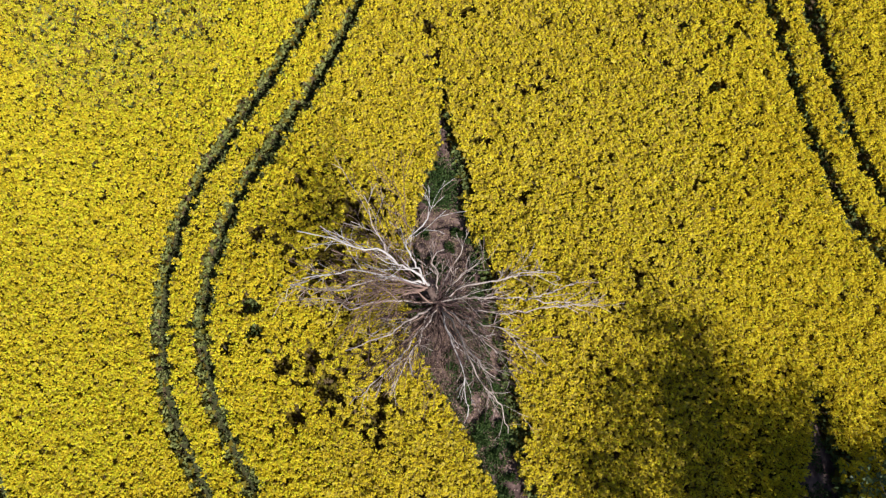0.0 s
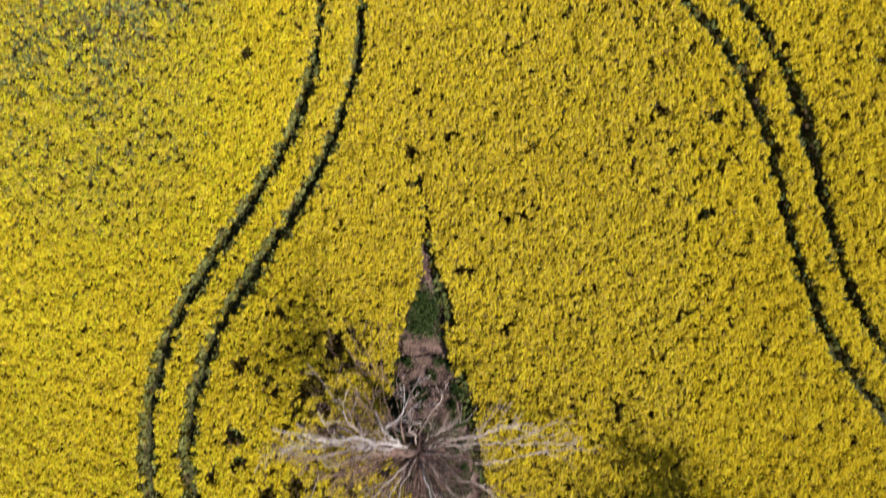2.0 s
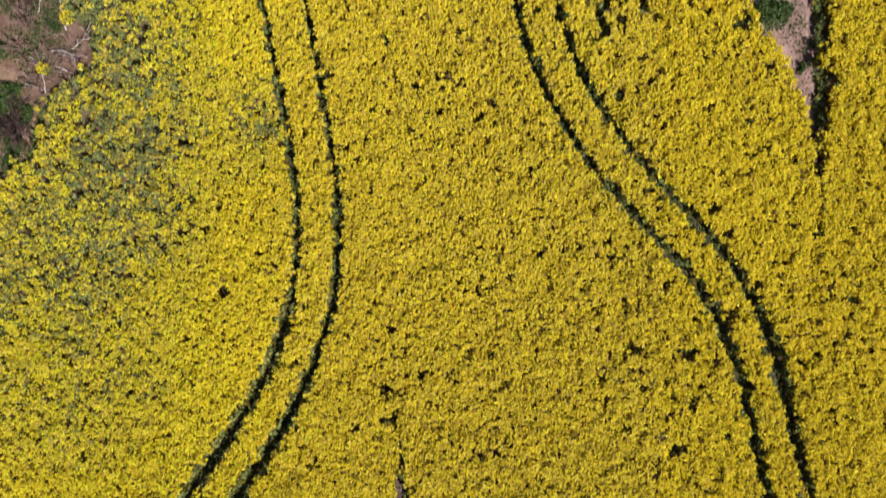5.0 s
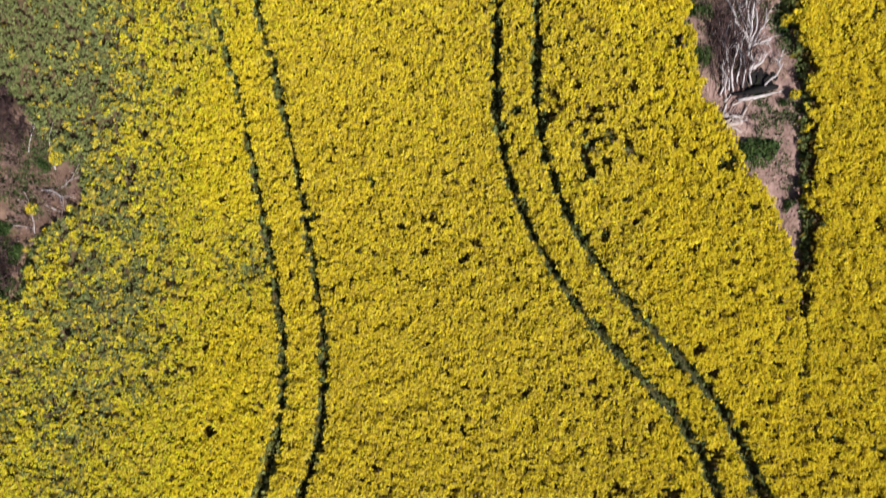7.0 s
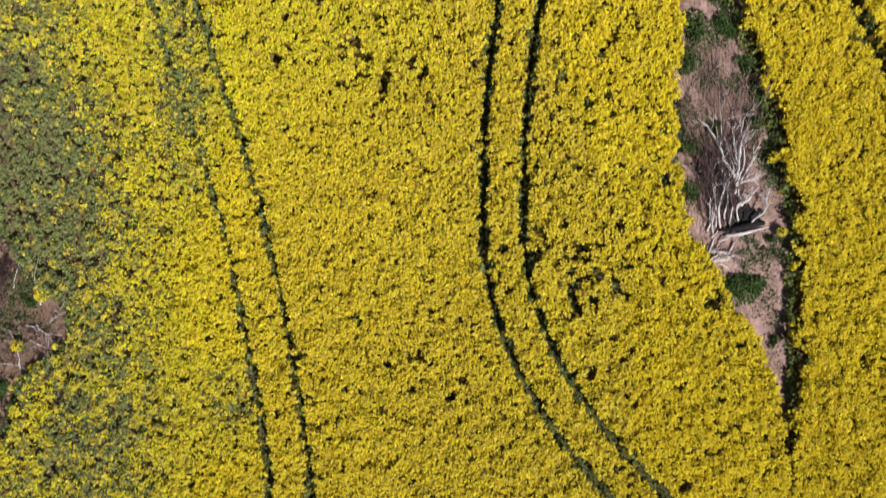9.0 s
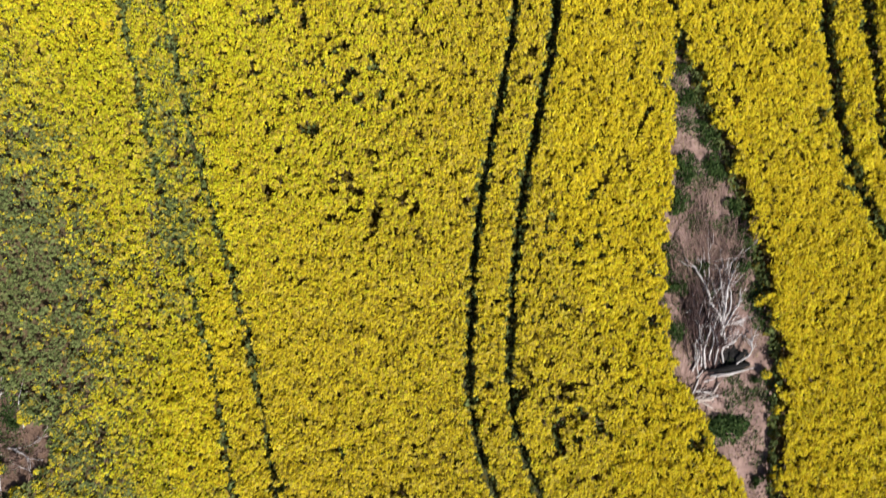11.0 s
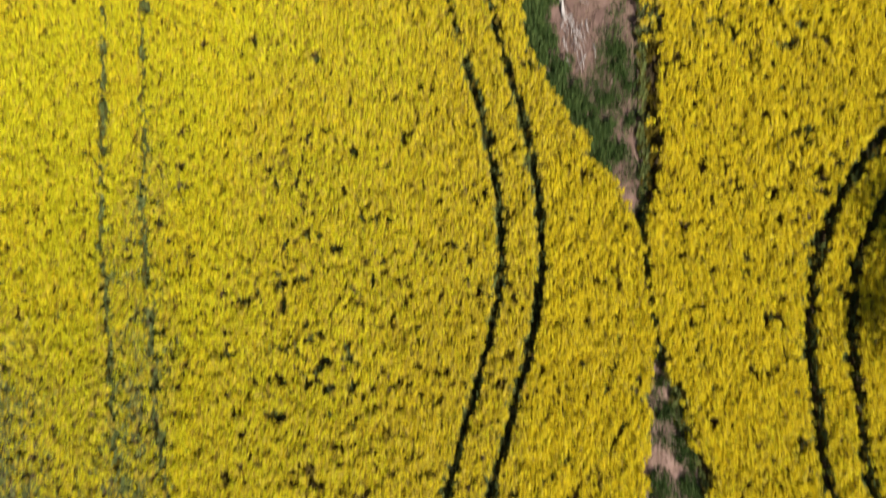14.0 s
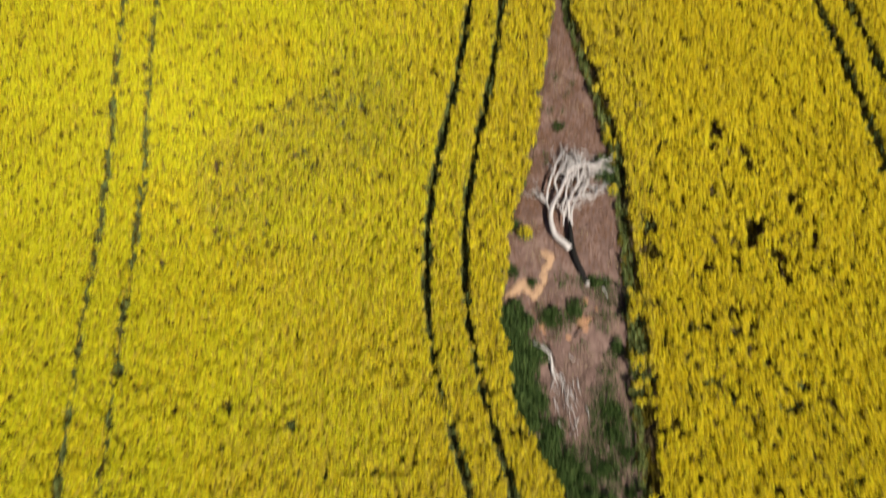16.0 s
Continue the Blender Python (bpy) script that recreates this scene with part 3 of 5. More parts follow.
def make_crop():
    """Each plant carries three or four flower spikes over leaves; spikes not yet open stay grey-green."""
    rng = np.random.RandomState(5)
    x, y, h, bloom, low, rim, heads, regrown, sparse = plants()
    crop = tagged(base("canola_crop", 4, 30), "dense canola crop in full yellow bloom with green gaps", "crop", kind="stuff")
    x, y = x - 4, y - 30

    def add(name, px, py, pz, times, spread, lift, size, tilt, mat, label, dome=0.9):
        px, py, pz = (np.repeat(v, times) for v in (px, py, pz))
        v = scatter_tris(rng, px, py, pz, spread, lift, size, tilt, dome)
        tagged(piece(name, mesh_of(name, v, np.arange(len(v)).reshape(-1, 3), mat), crop, label), kind="stuff")

    tall = ~low
    n = heads[tall]
    a, r = rng.uniform(0, 2 * math.pi, n.sum()), 0.16 * np.sqrt(rng.rand(n.sum()))
    hx, hy = np.repeat(x[tall], n) + r * np.cos(a), np.repeat(y[tall], n) + r * np.sin(a)
    hz = np.repeat(h[tall], n) + rng.uniform(-0.09, 0.06, len(hx))
    patch = 0.6 * field_noise(hx, hy, 0.42, 72) + 0.4 * field_noise(hx, hy, 1.1, 73)
    patch = np.argsort(np.argsort(patch)) / len(patch)
    own = np.clip(0.45 * rng.rand(len(hx)) + 0.15 * np.repeat(rng.rand(tall.sum()), n) + 0.4 * patch, 0, 0.97)
    opened = own < np.repeat(bloom[tall], n)
    # younger, greener-yellow flowers towards the north-west, and small sparse ones where the crop is late
    px, py = hx + 4, hy + 30
    late = np.repeat(sparse[tall], n) > 0.16
    fresh = 0.10 + 0.62 * np.clip((py - 27) / 10, 0, 1) * np.clip((7 - px) / 10, 0, 1) + 0.25 * np.clip((-3 - px) / 8, 0, 1)
    fresh = (rng.rand(len(hx)) < fresh * (0.45 + 1.1 * field_noise(px, py, 3.5, 71))) | (late & (rng.rand(len(hx)) < 0.5))
    far = hy > 34
    for sel, times, size in ((~far & ~late, 3, 0.05), (far & ~late, 2, 0.062), (late, 3, 0.041)):
        gold, lime = opened & sel & ~fresh, opened & sel & fresh
        add("flower_spikes", hx[gold], hy[gold], hz[gold], times, 0.055, (-0.09, 0.03), size, 0.8, M_PETAL, "bright golden-yellow canola flowers", 0.3)
        add("fresh_spikes", hx[lime], hy[lime], hz[lime], times, 0.055, (-0.09, 0.03), size, 0.8, M_FRESH, "greener yellow canola flowers just opening", 0.3)
    add("unopened_spikes", hx[~opened], hy[~opened], hz[~opened] - 0.04, 3, 0.05, (-0.10, 0.03), 0.048, 0.8, M_BUD, "grey-green unopened canola tops", 0.3)
    # more petals and fewer stems towards both sides of the field, to brighten it there
    lit = tall & (rng.rand(len(x)) < bloom)
    rich = ((x > np.interp(y, [-5, 3, 20, 26], [9, 5.5, 5.5, 10.5])) | (x < -10)) & (sparse < 0.16)
    full = rich & (x > 5) & (y > -2) & (field_noise(x + 4, y + 30, 3.0, 75) > 0.28)
    rich &= ~full
    for sel, flowers, stems, top in ((lit & ~rich & ~full, 2, 3, -0.06), (lit & rich, 4, 1, -0.06), (lit & full, 5, 1, 0.0)):
        add("lower_flowers", x[sel], y[sel], h[sel], flowers, 0.17, (-0.16 + top, top), 0.10, 0.8, M_PETAL, "yellow canola flowers lower on the stems")
        add("stems", x[sel], y[sel], h[sel], stems, 0.17, (-0.16, -0.05), 0.12, 0.6, M_STEM, "olive stems, pods and faded petals under the flowers", 0.3)
    wx, wy = x + 4, y + 30
    green = (field_noise(wx, wy, 5.0, 70) > 0.62) | ((wx < 2) & (wy > 36)) | rim | regrown
    # western rut sides take the lighter copy, sunlight put into the colour
    sunlit_rim = rim & (wx < -3) & (wy < 9 + 6 * (field_noise(wx, wy, 2.0, 74) - 0.5))
    for name, sel, mat, label in (("low_leaves", low & ~green, M_LEAF, "canola leaves in the gaps, coloured brownish for the shade there"), ("green_leaves", low & green & ~sunlit_rim, M_EDGE, "green canola leaves in the gaps"), ("sunlit_leaves", low & sunlit_rim, M_EDGE_SUNLIT, "green canola leaves beside the ruts, coloured paler as sunlit")):
        add(name, x[sel], y[sel], h[sel], 7, 0.17, (-0.45, 0.0), 0.09, 0.9, mat, label)
    young = rng.rand(len(x)) < 1.6 * sparse
    add("leaves", x[~young], y[~young], h[~young], 1, 0.17, (-0.55, -0.26), 0.2, 0.5, M_LEAF, "canola leaves under the flowers, coloured dull for petal shade")
    add("young_leaves", x[young], y[young], h[young], 3, 0.17, (-0.55, -0.12), 0.10, 0.8, M_BUD, "grey-green leaves of plants not yet in flower")
    dark = rim & ~sunlit_rim
    add("edge_leaves", x[dark], y[dark], h[dark], 12, 0.15, (-0.92, -0.14), 0.08, 1.2, M_EDGE, "green stems and leaves along the open edges")
    add("sunlit_edge_leaves", x[sunlit_rim], y[sunlit_rim], h[sunlit_rim], 12, 0.15, (-0.85, -0.10), 0.08, 1.2, M_EDGE_SUNLIT, "green stems along the wheel ruts, coloured paler as sunlit")
    line = np.vstack(WHEELS)
    gx, gy = (np.repeat(line[:, k], 9) + rng.normal(0, 0.16, 9 * len(line)) - (4, 30)[k] for k in (0, 1))
    add("rut_grass", gx, gy, np.full(len(gx), 0.16), 3, 0.08, (-0.12, 0.14), 0.06, 1.2, M_EDGE, "low green regrowth in the wheel ruts")
    return crop


make_crop()


def make_surroundings():
    """The same crop beyond the flown-over part, as a rough canopy with a hole where the dense crop stands."""
    xs = np.r_[np.arange(-180, -36, 6.0), np.arange(-36, 40, 1.0), np.arange(40, 190, 6.0)]
    ys = np.r_[np.arange(-180, -36, 6.0), np.arange(-36, 100, 1.0), np.arange(100, 262, 6.0)]
    gx, gy = np.meshgrid(xs, ys, indexing="ij")
    gz = 0.72 + 0.2 * field_noise(gx, gy, 5, 21) + 0.3 * field_noise(gx, gy, 1.7, 22) - 0.3 * in_dense(gx, gy)
    verts = np.stack([gx, gy, gz], -1).reshape(-1, 3)
    i, j = np.meshgrid(np.arange(len(xs) - 1), np.arange(len(ys) - 1), indexing="ij")
    a = (i * len(ys) + j).ravel()
    cx, cy = xs[i.ravel()] + 0.5, ys[j.ravel()] + 0.5
    out = ~(in_dense(cx - 0.5, cy - 0.5) & in_dense(cx + 0.5, cy - 0.5) & in_dense(cx - 0.5, cy + 0.5) & in_dense(cx + 0.5, cy + 0.5))
    for rows in ISLANDS.values():
        inside, w, e = island_edges(rows, cy)
        out &= ~(inside & (cx > w - 0.5) & (cx < e + 0.5))
    faces = np.stack([a, a + len(ys), a + len(ys) + 1, a + 1], 1)[out]
    ob = new("outer_crop", mesh_of("outer_crop", verts, faces, M_FAR, smooth=True))
    return tagged(ob, "yellow flowering canola stretching away round the field", "crop", kind="stuff")


make_surroundings()


# ---- dead wood ----
def tubes(name, paths, mat, sides=5):
    """Tapered round stems along paths of (points, radii), as one mesh."""
    verts, faces = [], []
    for pts, radii in paths:
        n, start = len(pts), len(verts)
        k = sides if radii[0] > 0.02 else 3
        for i, (p, r) in enumerate(zip(pts, radii)):
            d = (pts[min(i + 1, n - 1)] - pts[max(i - 1, 0)]).normalized()
            u = d.orthogonal().normalized() if i == 0 else (u - d * u.dot(d)).normalized()
            v = d.cross(u)
            knot = 1 + 0.22 * math.sin(12.9 * p.x + 7.3 * p.y + 9.1 * p.z)
            for s in range(k):
                a = 2 * math.pi * s / k
                verts.append(p + (u * math.cos(a) + v * math.sin(a)) * r * knot)
        for i in range(n - 1):
            for s in range(k):
                a, b = start + i * k + s, start + i * k + (s + 1) % k
                faces.append((a, b, b + k, a + k))
        tip = start + (n - 1) * k
        if k == 5:
            faces.append((tip, tip + 1, tip + 2, tip + 3))
            if radii[0] > 0.05:
                faces.append((start + 3, start + 2, start + 1, start))
        elif k == 7:
            faces += [(tip, tip + 1, tip + 2, tip + 3), (tip, tip + 3, tip + 4, tip + 5)]
    return mesh_of(name, [tuple(v) for v in verts], faces, mat, smooth=True)


def grow(rng, start, way, length, radius, depth, paths, bend=0.16, lift=0.05, kids=(3, 5), floor=None, span=None):
    """Adds a crooked tapered branch and its side branches to paths[depth]."""
    n = max(4, min(9, int(length / 0.35)))
    pts, radii, d = [Vector(start)], [radius], Vector(way).normalized()
    for i in range(n):
        d = (d + Vector((rng.gauss(0, bend), rng.gauss(0, bend), rng.gauss(0, bend) + lift))).normalized()
        p = pts[-1] + d * length / n
        if floor is not None and p.z < floor:
            p.z = floor + rng.uniform(0, 0.06)
        if span:
            p.x = min(max(p.x, span[0]), span[1]) + rng.uniform(-0.03, 0.03)
        pts.append(p)
        radii.append(max(0.011, radius * (1 - 0.86 * (i + 1) / n)))
    paths.setdefault(depth, []).append((pts, radii))
    if depth:
        for _ in range(rng.randint(*kids)):
            i = rng.randint(max(1, n // 4), n - 1)
            ahead = (pts[i + 1] - pts[i]).normalized()
            off = ahead.orthogonal().normalized()
            off.rotate(Matrix.Rotation(rng.uniform(0, 2 * math.pi), 3, ahead))
            grow(rng, pts[i], ahead + off * rng.uniform(0.45, 0.95), length * rng.uniform(0.32, 0.6), radii[i] * 0.62, depth - 1, paths, bend, lift, kids, floor, span)


def limb_parts(parent, rng, start, way, length, radius, wood, twig, depth=2, **how):
    """A limb under parent, with its fine twigs as a part of the limb."""
    paths = {}
    grow(rng, start, way, length, radius, depth, paths, **how)
    thick = [p for d in range(1, depth + 1) for p in paths.get(d, [])]
    limb = piece("limb", tubes("limb", thick, wood), parent)
    if paths.get(0):
        tagged(piece("twig_spray", tubes("twig_spray", paths[0], twig), limb), kind="stuff")
    return limb


def bent_limb(parent, rng, line, thick, thin, wood, twig, sprays=6, reach=0.8, floor=0.15, name="limb"):
    """A crooked limb through a few given bends, with side twigs as a part of it."""
    pts = [Vector(p) for p in curve_through(line, 0.22)]
    pts = [p + Vector((rng.gauss(0, 0.025), rng.gauss(0, 0.025), rng.gauss(0, 0.02))) for p in pts]
    n = len(pts)
    limb = piece(name, tubes(name, [(pts, [thick + (thin - thick) * i / (n - 1) for i in range(n)])], wood, 7), parent)
    paths = {}
    for _ in range(sprays):
        i = rng.randint(n // 3, n - 2)
        ahead = (pts[i + 1] - pts[i]).normalized()
        off = Vector((-ahead.y, ahead.x, rng.uniform(-0.1, 0.5))) * rng.choice((-1, 1))
        grow(rng, pts[i], ahead + off * rng.uniform(0.3, 0.8), reach * rng.uniform(0.6, 1.3), thin * 0.75, 1, paths, 0.18, -0.02, (2, 4), floor)
    side = [p for d in paths for p in paths[d]]
    if side:
        tagged(piece("twig_spray", tubes("twig_spray", side, twig), limb), kind="stuff")
    return limb


def trunk_mesh(name, path, radii, mat, rng, sides=10):
    verts, faces = [], []
    lump = [rng.uniform(0.85, 1.15) for _ in range(sides)]
    for i, (p, r) in enumerate(zip(path, radii)):
        d = (path[min(i + 1, len(path) - 1)] - path[max(i - 1, 0)]).normalized()
        u = d.orthogonal().normalized() if i == 0 else (u - d * u.dot(d)).normalized()
        v = d.cross(u)
        for s in range(sides):
            a = 2 * math.pi * s / sides
            verts.append(tuple(p + (u * math.cos(a) + v * math.sin(a)) * r * lump[s] * rng.uniform(0.93, 1.07)))
    for i in range(len(path) - 1):
        for s in range(sides):
            a, b = i * sides + s, i * sides + (s + 1) % sides
            faces.append((a, b, b + sides, a + sides))
    c0, c1 = len(verts), len(verts) + 1
    verts += [tuple(path[0]), tuple(path[-1])]
    top = (len(path) - 1) * sides
    for s in range(0, sides, 2):
        faces.append((c0, (s + 2) % sides, s + 1, s))
        faces.append((c1, top + s, top + s + 1, top + (s + 2) % sides))
    return mesh_of(name, verts, faces, mat, smooth=True)


def way_of(azimuth, elevation):
    a, e = radians(azimuth), radians(elevation)
    return Vector((math.cos(a) * math.cos(e), math.sin(a) * math.cos(e), math.sin(e)))


def make_dead_tree():
    """A dead tree seen from straight above: high limbs to the north-west and south, long low ones to the east."""
    rng = random.Random(21)
    tree = tagged(base("dead_tree", -0.5, -10.75), "tall leafless dead tree with spreading grey limbs standing on bare soil", "tree")
    path = [Vector((0, 0, -0.1)), Vector((0.02, 0, 0.35)), Vector((0.08, 0.1, 1.2)), Vector((0.06, 0.25, 2.2)), Vector((0.0, 0.35, 3.2)), Vector((-0.1, 0.6, 4.4)), Vector((-0.35, 1.0, 5.4))]
    piece("trunk", trunk_mesh("trunk", path, [0.5, 0.36, 0.30, 0.27, 0.24, 0.18, 0.12], M_BARK, rng), tree, "rough grey-brown trunk")
    limbs = [
        # high limbs to the north-west
        ([(-0.1, 0.4, 3.6), (-0.5, 1.2, 5.6), (-1.0, 1.7, 6.6), (-1.6, 1.9, 7.4), (-2.1, 2.4, 8.2), (-3.0, 2.4, 8.8), (-4.0, 2.8, 9.2), (-5.1, 3.0, 9.2)], 0.11, 1),
        ([(-0.5, 1.2, 5.6), (-1.1, 2.3, 7.4), (-1.2, 2.8, 8.4), (-0.6, 3.2, 8.8), (-0.3, 3.6, 9.0)], 0.075, 1),
        ([(-1.6, 1.9, 7.2), (-2.0, 2.4, 8.0), (-2.4, 3.2, 9.0), (-2.5, 3.8, 9.6)], 0.06, 1),
        ([(-0.6, 1.2, 5.4), (-1.3, 1.3, 6.2), (-3.0, 1.7, 6.8), (-4.5, 1.6, 6.6), (-5.5, 1.4, 6.2)], 0.08, 1),
        ([(0.0, 0.8, 4.0), (0.0, 1.6, 5.4), (-0.2, 2.2, 6.2), (0.3, 2.5, 6.6)], 0.06, 1),
        ([(0.1, 0.8, 2.4), (0.7, 2.0, 3.0), (1.1, 2.6, 3.4), (1.2, 3.2, 3.8)], 0.06, 1),
        # west
        ([(-0.3, 1.0, 4.8), (-1.8, 1.4, 5.8), (-2.9, 1.3, 6.2), (-4.1, 1.0, 6.0), (-5.2, 1.1, 5.6), (-6.0, 1.4, 5.2)], 0.08, 0),
        ([(-0.2, 0.4, 3.6), (-1.7, 0.5, 4.4), (-2.8, 0.5, 4.8), (-3.7, 0.2, 4.8), (-4.5, 0.6, 4.4), (-6.0, 0.7, 4.0)], 0.08, 0),
        ([(-0.1, 0.3, 3.8), (-1.1, -0.3, 5.4), (-1.7, -0.7, 6.2), (-2.0, -0.9, 6.5), (-2.8, -1.1, 6.6), (-3.7, -1.5, 6.4)], 0.085, 1),
        # south
        ([(-0.2, 0.1, 3.4), (-1.1, -1.2, 4.4), (-1.9, -2.1, 4.6), (-2.9, -3.1, 4.2), (-3.9, -3.9, 3.6)], 0.075, 0),
        ([(-0.1, 0.1, 3.8), (-1.0, -1.5, 5.2), (-1.7, -2.7, 5.6), (-2.0, -3.5, 5.4)], 0.07, 0),
        ([(0.2, 0.1, 3.4), (0.5, -1.1, 4.2), (1.0, -2.4, 4.6), (1.1, -3.5, 4.4), (1.2, -4.5, 4.0)], 0.07, 1),
        ([(0.1, 0.2, 4.2), (0.5, -0.3, 5.2), (1.0, -1.4, 6.8), (1.3, -2.1, 7.4), (1.7, -2.9, 7.4), (2.4, -3.8, 6.6), (2.7, -5.0, 5.6)], 0.085, 1),
        ([(1.0, -1.4, 6.6), (1.6, -2.2, 7.2), (2.1, -2.6, 7.2)], 0.06, 1),
        ([(0.3, 0.2, 3.8), (1.7, -1.1, 5.4), (2.4, -1.8, 5.8)], 0.06, 0),
        # east
        ([(0.3, 0.4, 3.0), (1.5, 0.6, 3.4), (2.7, 0.6, 3.3), (4.1, 0.5, 3.0), (5.3, 0.8, 2.6), (6.7, 1.2, 2.2)], 0.085, 1),
        ([(4.1, 0.5, 3.0), (5.3, 0.3, 2.6), (7.3, 0.2, 2.0)], 0.06, 1),
        ([(0.3, 0.3, 3.2), (2.7, -0.1, 3.8), (3.9, -0.1, 3.8), (5.6, 0.1, 3.4), (7.2, 0.1, 2.8)], 0.085, 1),
        ([(0.3, 0.6, 3.6), (1.4, 1.1, 4.4), (2.6, 1.3, 4.6), (4.1, 1.6, 4.2), (5.2, 1.7, 3.8)], 0.085, 1),
        ([(0.5, 0.1, 3.4), (2.0, -0.6, 4.6), (2.7, -0.8, 4.8), (3.3, -1.3, 4.6), (3.9, -2.1, 4.2)], 0.08, 1),
        ([(0.3, 0.7, 3.4), (1.1, 1.5, 4.6), (2.0, 2.3, 5.2)], 0.06, 0),
    ]
    for line, thick, pale in limbs:
        pts = [Vector(p) for p in curve_through(line, 0.3)]
        pts = [p + Vector((rng.gauss(0, 0.045), rng.gauss(0, 0.045), rng.gauss(0, 0.04))) for p in pts]
        n, thin = len(pts), 0.018
        wood = rng.choice((M_PALE, M_GREY, M_GREY, M_GREY)) if pale else rng.choice((M_GREY, M_GREY, M_TWIG))
        thick *= 0.72
        stems = [(pts, [thick + (thin - thick) * (i / (n - 1)) ** 0.8 for i in range(n)])]
        twigs = {}
        for k in range(max(4, int((0.55 if line[-1][2] > 5 else 0.5) * n))):
            i = rng.randint(n // 4, n - 2)
            ahead = (pts[i + 1] - pts[i]).normalized()
            off = ahead.orthogonal().normalized()
            off.rotate(Matrix.Rotation(rng.uniform(0, 2 * math.pi), 3, ahead))
            part_paths = {}
            grow(rng, pts[i], ahead + off * rng.uniform(0.2, 0.6), rng.uniform(0.7, 1.9), stems[0][1][i] * 0.5, 2, part_paths, 0.13, 0.0, (1, 3), 1.2)
            stems += part_paths.get(2, []) + part_paths.get(1, [])
            twigs.setdefault(0, []).extend(part_paths.get(0, []))
        limb = piece("limb", tubes("limb", stems, wood), tree)
        tagged(piece("twig_spray", tubes("twig_spray", twigs[0], rng.choice((M_GREY, M_TWIG, M_TWIG, M_TWIG)))), kind="stuff").parent = limb
    # fine darker branches that fill the crown, most of them to the south
    for k in range(44):
        az = rng.choice((rng.uniform(200, 345), rng.uniform(215, 330), rng.uniform(-15, 40), rng.uniform(165, 215)))
        up = rng.uniform(2.4, 4.2)
        limb_parts(tree, rng, (0.0, 0.1 * up, up), way_of(az, rng.uniform(4, 38)), rng.uniform(2.4, 5.0) * (0.7 if az < 45 else 1.0), rng.uniform(0.03, 0.045), rng.choice((M_BARK, M_DUSK, M_DUSK, M_TWIG, M_GREY)), rng.choice((M_TWIG, M_DUSK, M_DUSK)), 2, bend=0.12, lift=-0.01, kids=(3, 5))
    # a haze of thin twigs on the high north-western side
    for k in range(22):
        limb_parts(tree, rng, (-0.4, 1.0, rng.uniform(4.6, 5.6)), way_of(rng.uniform(95, 205), rng.uniform(2, 40)), rng.uniform(2.4, 4.8), 0.026, M_TWIG, M_TWIG, 2, bend=0.13, lift=0.0, kids=(3, 5))
    for k in range(30):
        up = rng.uniform(2.4, 4.4)
        limb_parts(tree, rng, (0.0, 0.1 * up, up), way_of(rng.uniform(0, 360), rng.uniform(10, 60)), rng.uniform(0.5, 1.3), 0.05, M_DUSK, M_DUSK, 1, bend=0.2, lift=0.0, kids=(5, 7))
    return tree


def clod_mesh(name, rng, n, places, sizes, mat):
    """Rough lumps, each a jittered low dome."""
    verts, faces = [], []
    ring = 6
    for (x, y, z), s in zip(places, sizes):
        b = len(verts)
        turn = rng.uniform(0, 6.28)
        for level, (rr, zz) in enumerate(((1.0, -0.4), (0.8, 0.35))):
            for k in range(ring):
                a = turn + 2 * math.pi * k / ring
                q = rr * s * rng.uniform(0.75, 1.2)
                verts.append((x + q * math.cos(a), y + q * math.sin(a), z + zz * s))
        verts.append((x + rng.uniform(-0.2, 0.2) * s, y, z + s * 0.62))
        for k in range(ring):
            c, d = b + k, b + (k + 1) % ring
            faces += [(c, d, d + ring), (c, d + ring, c + ring), (c + ring, d + ring, b + 2 * ring)]
    return mesh_of(name, verts, faces, mat)


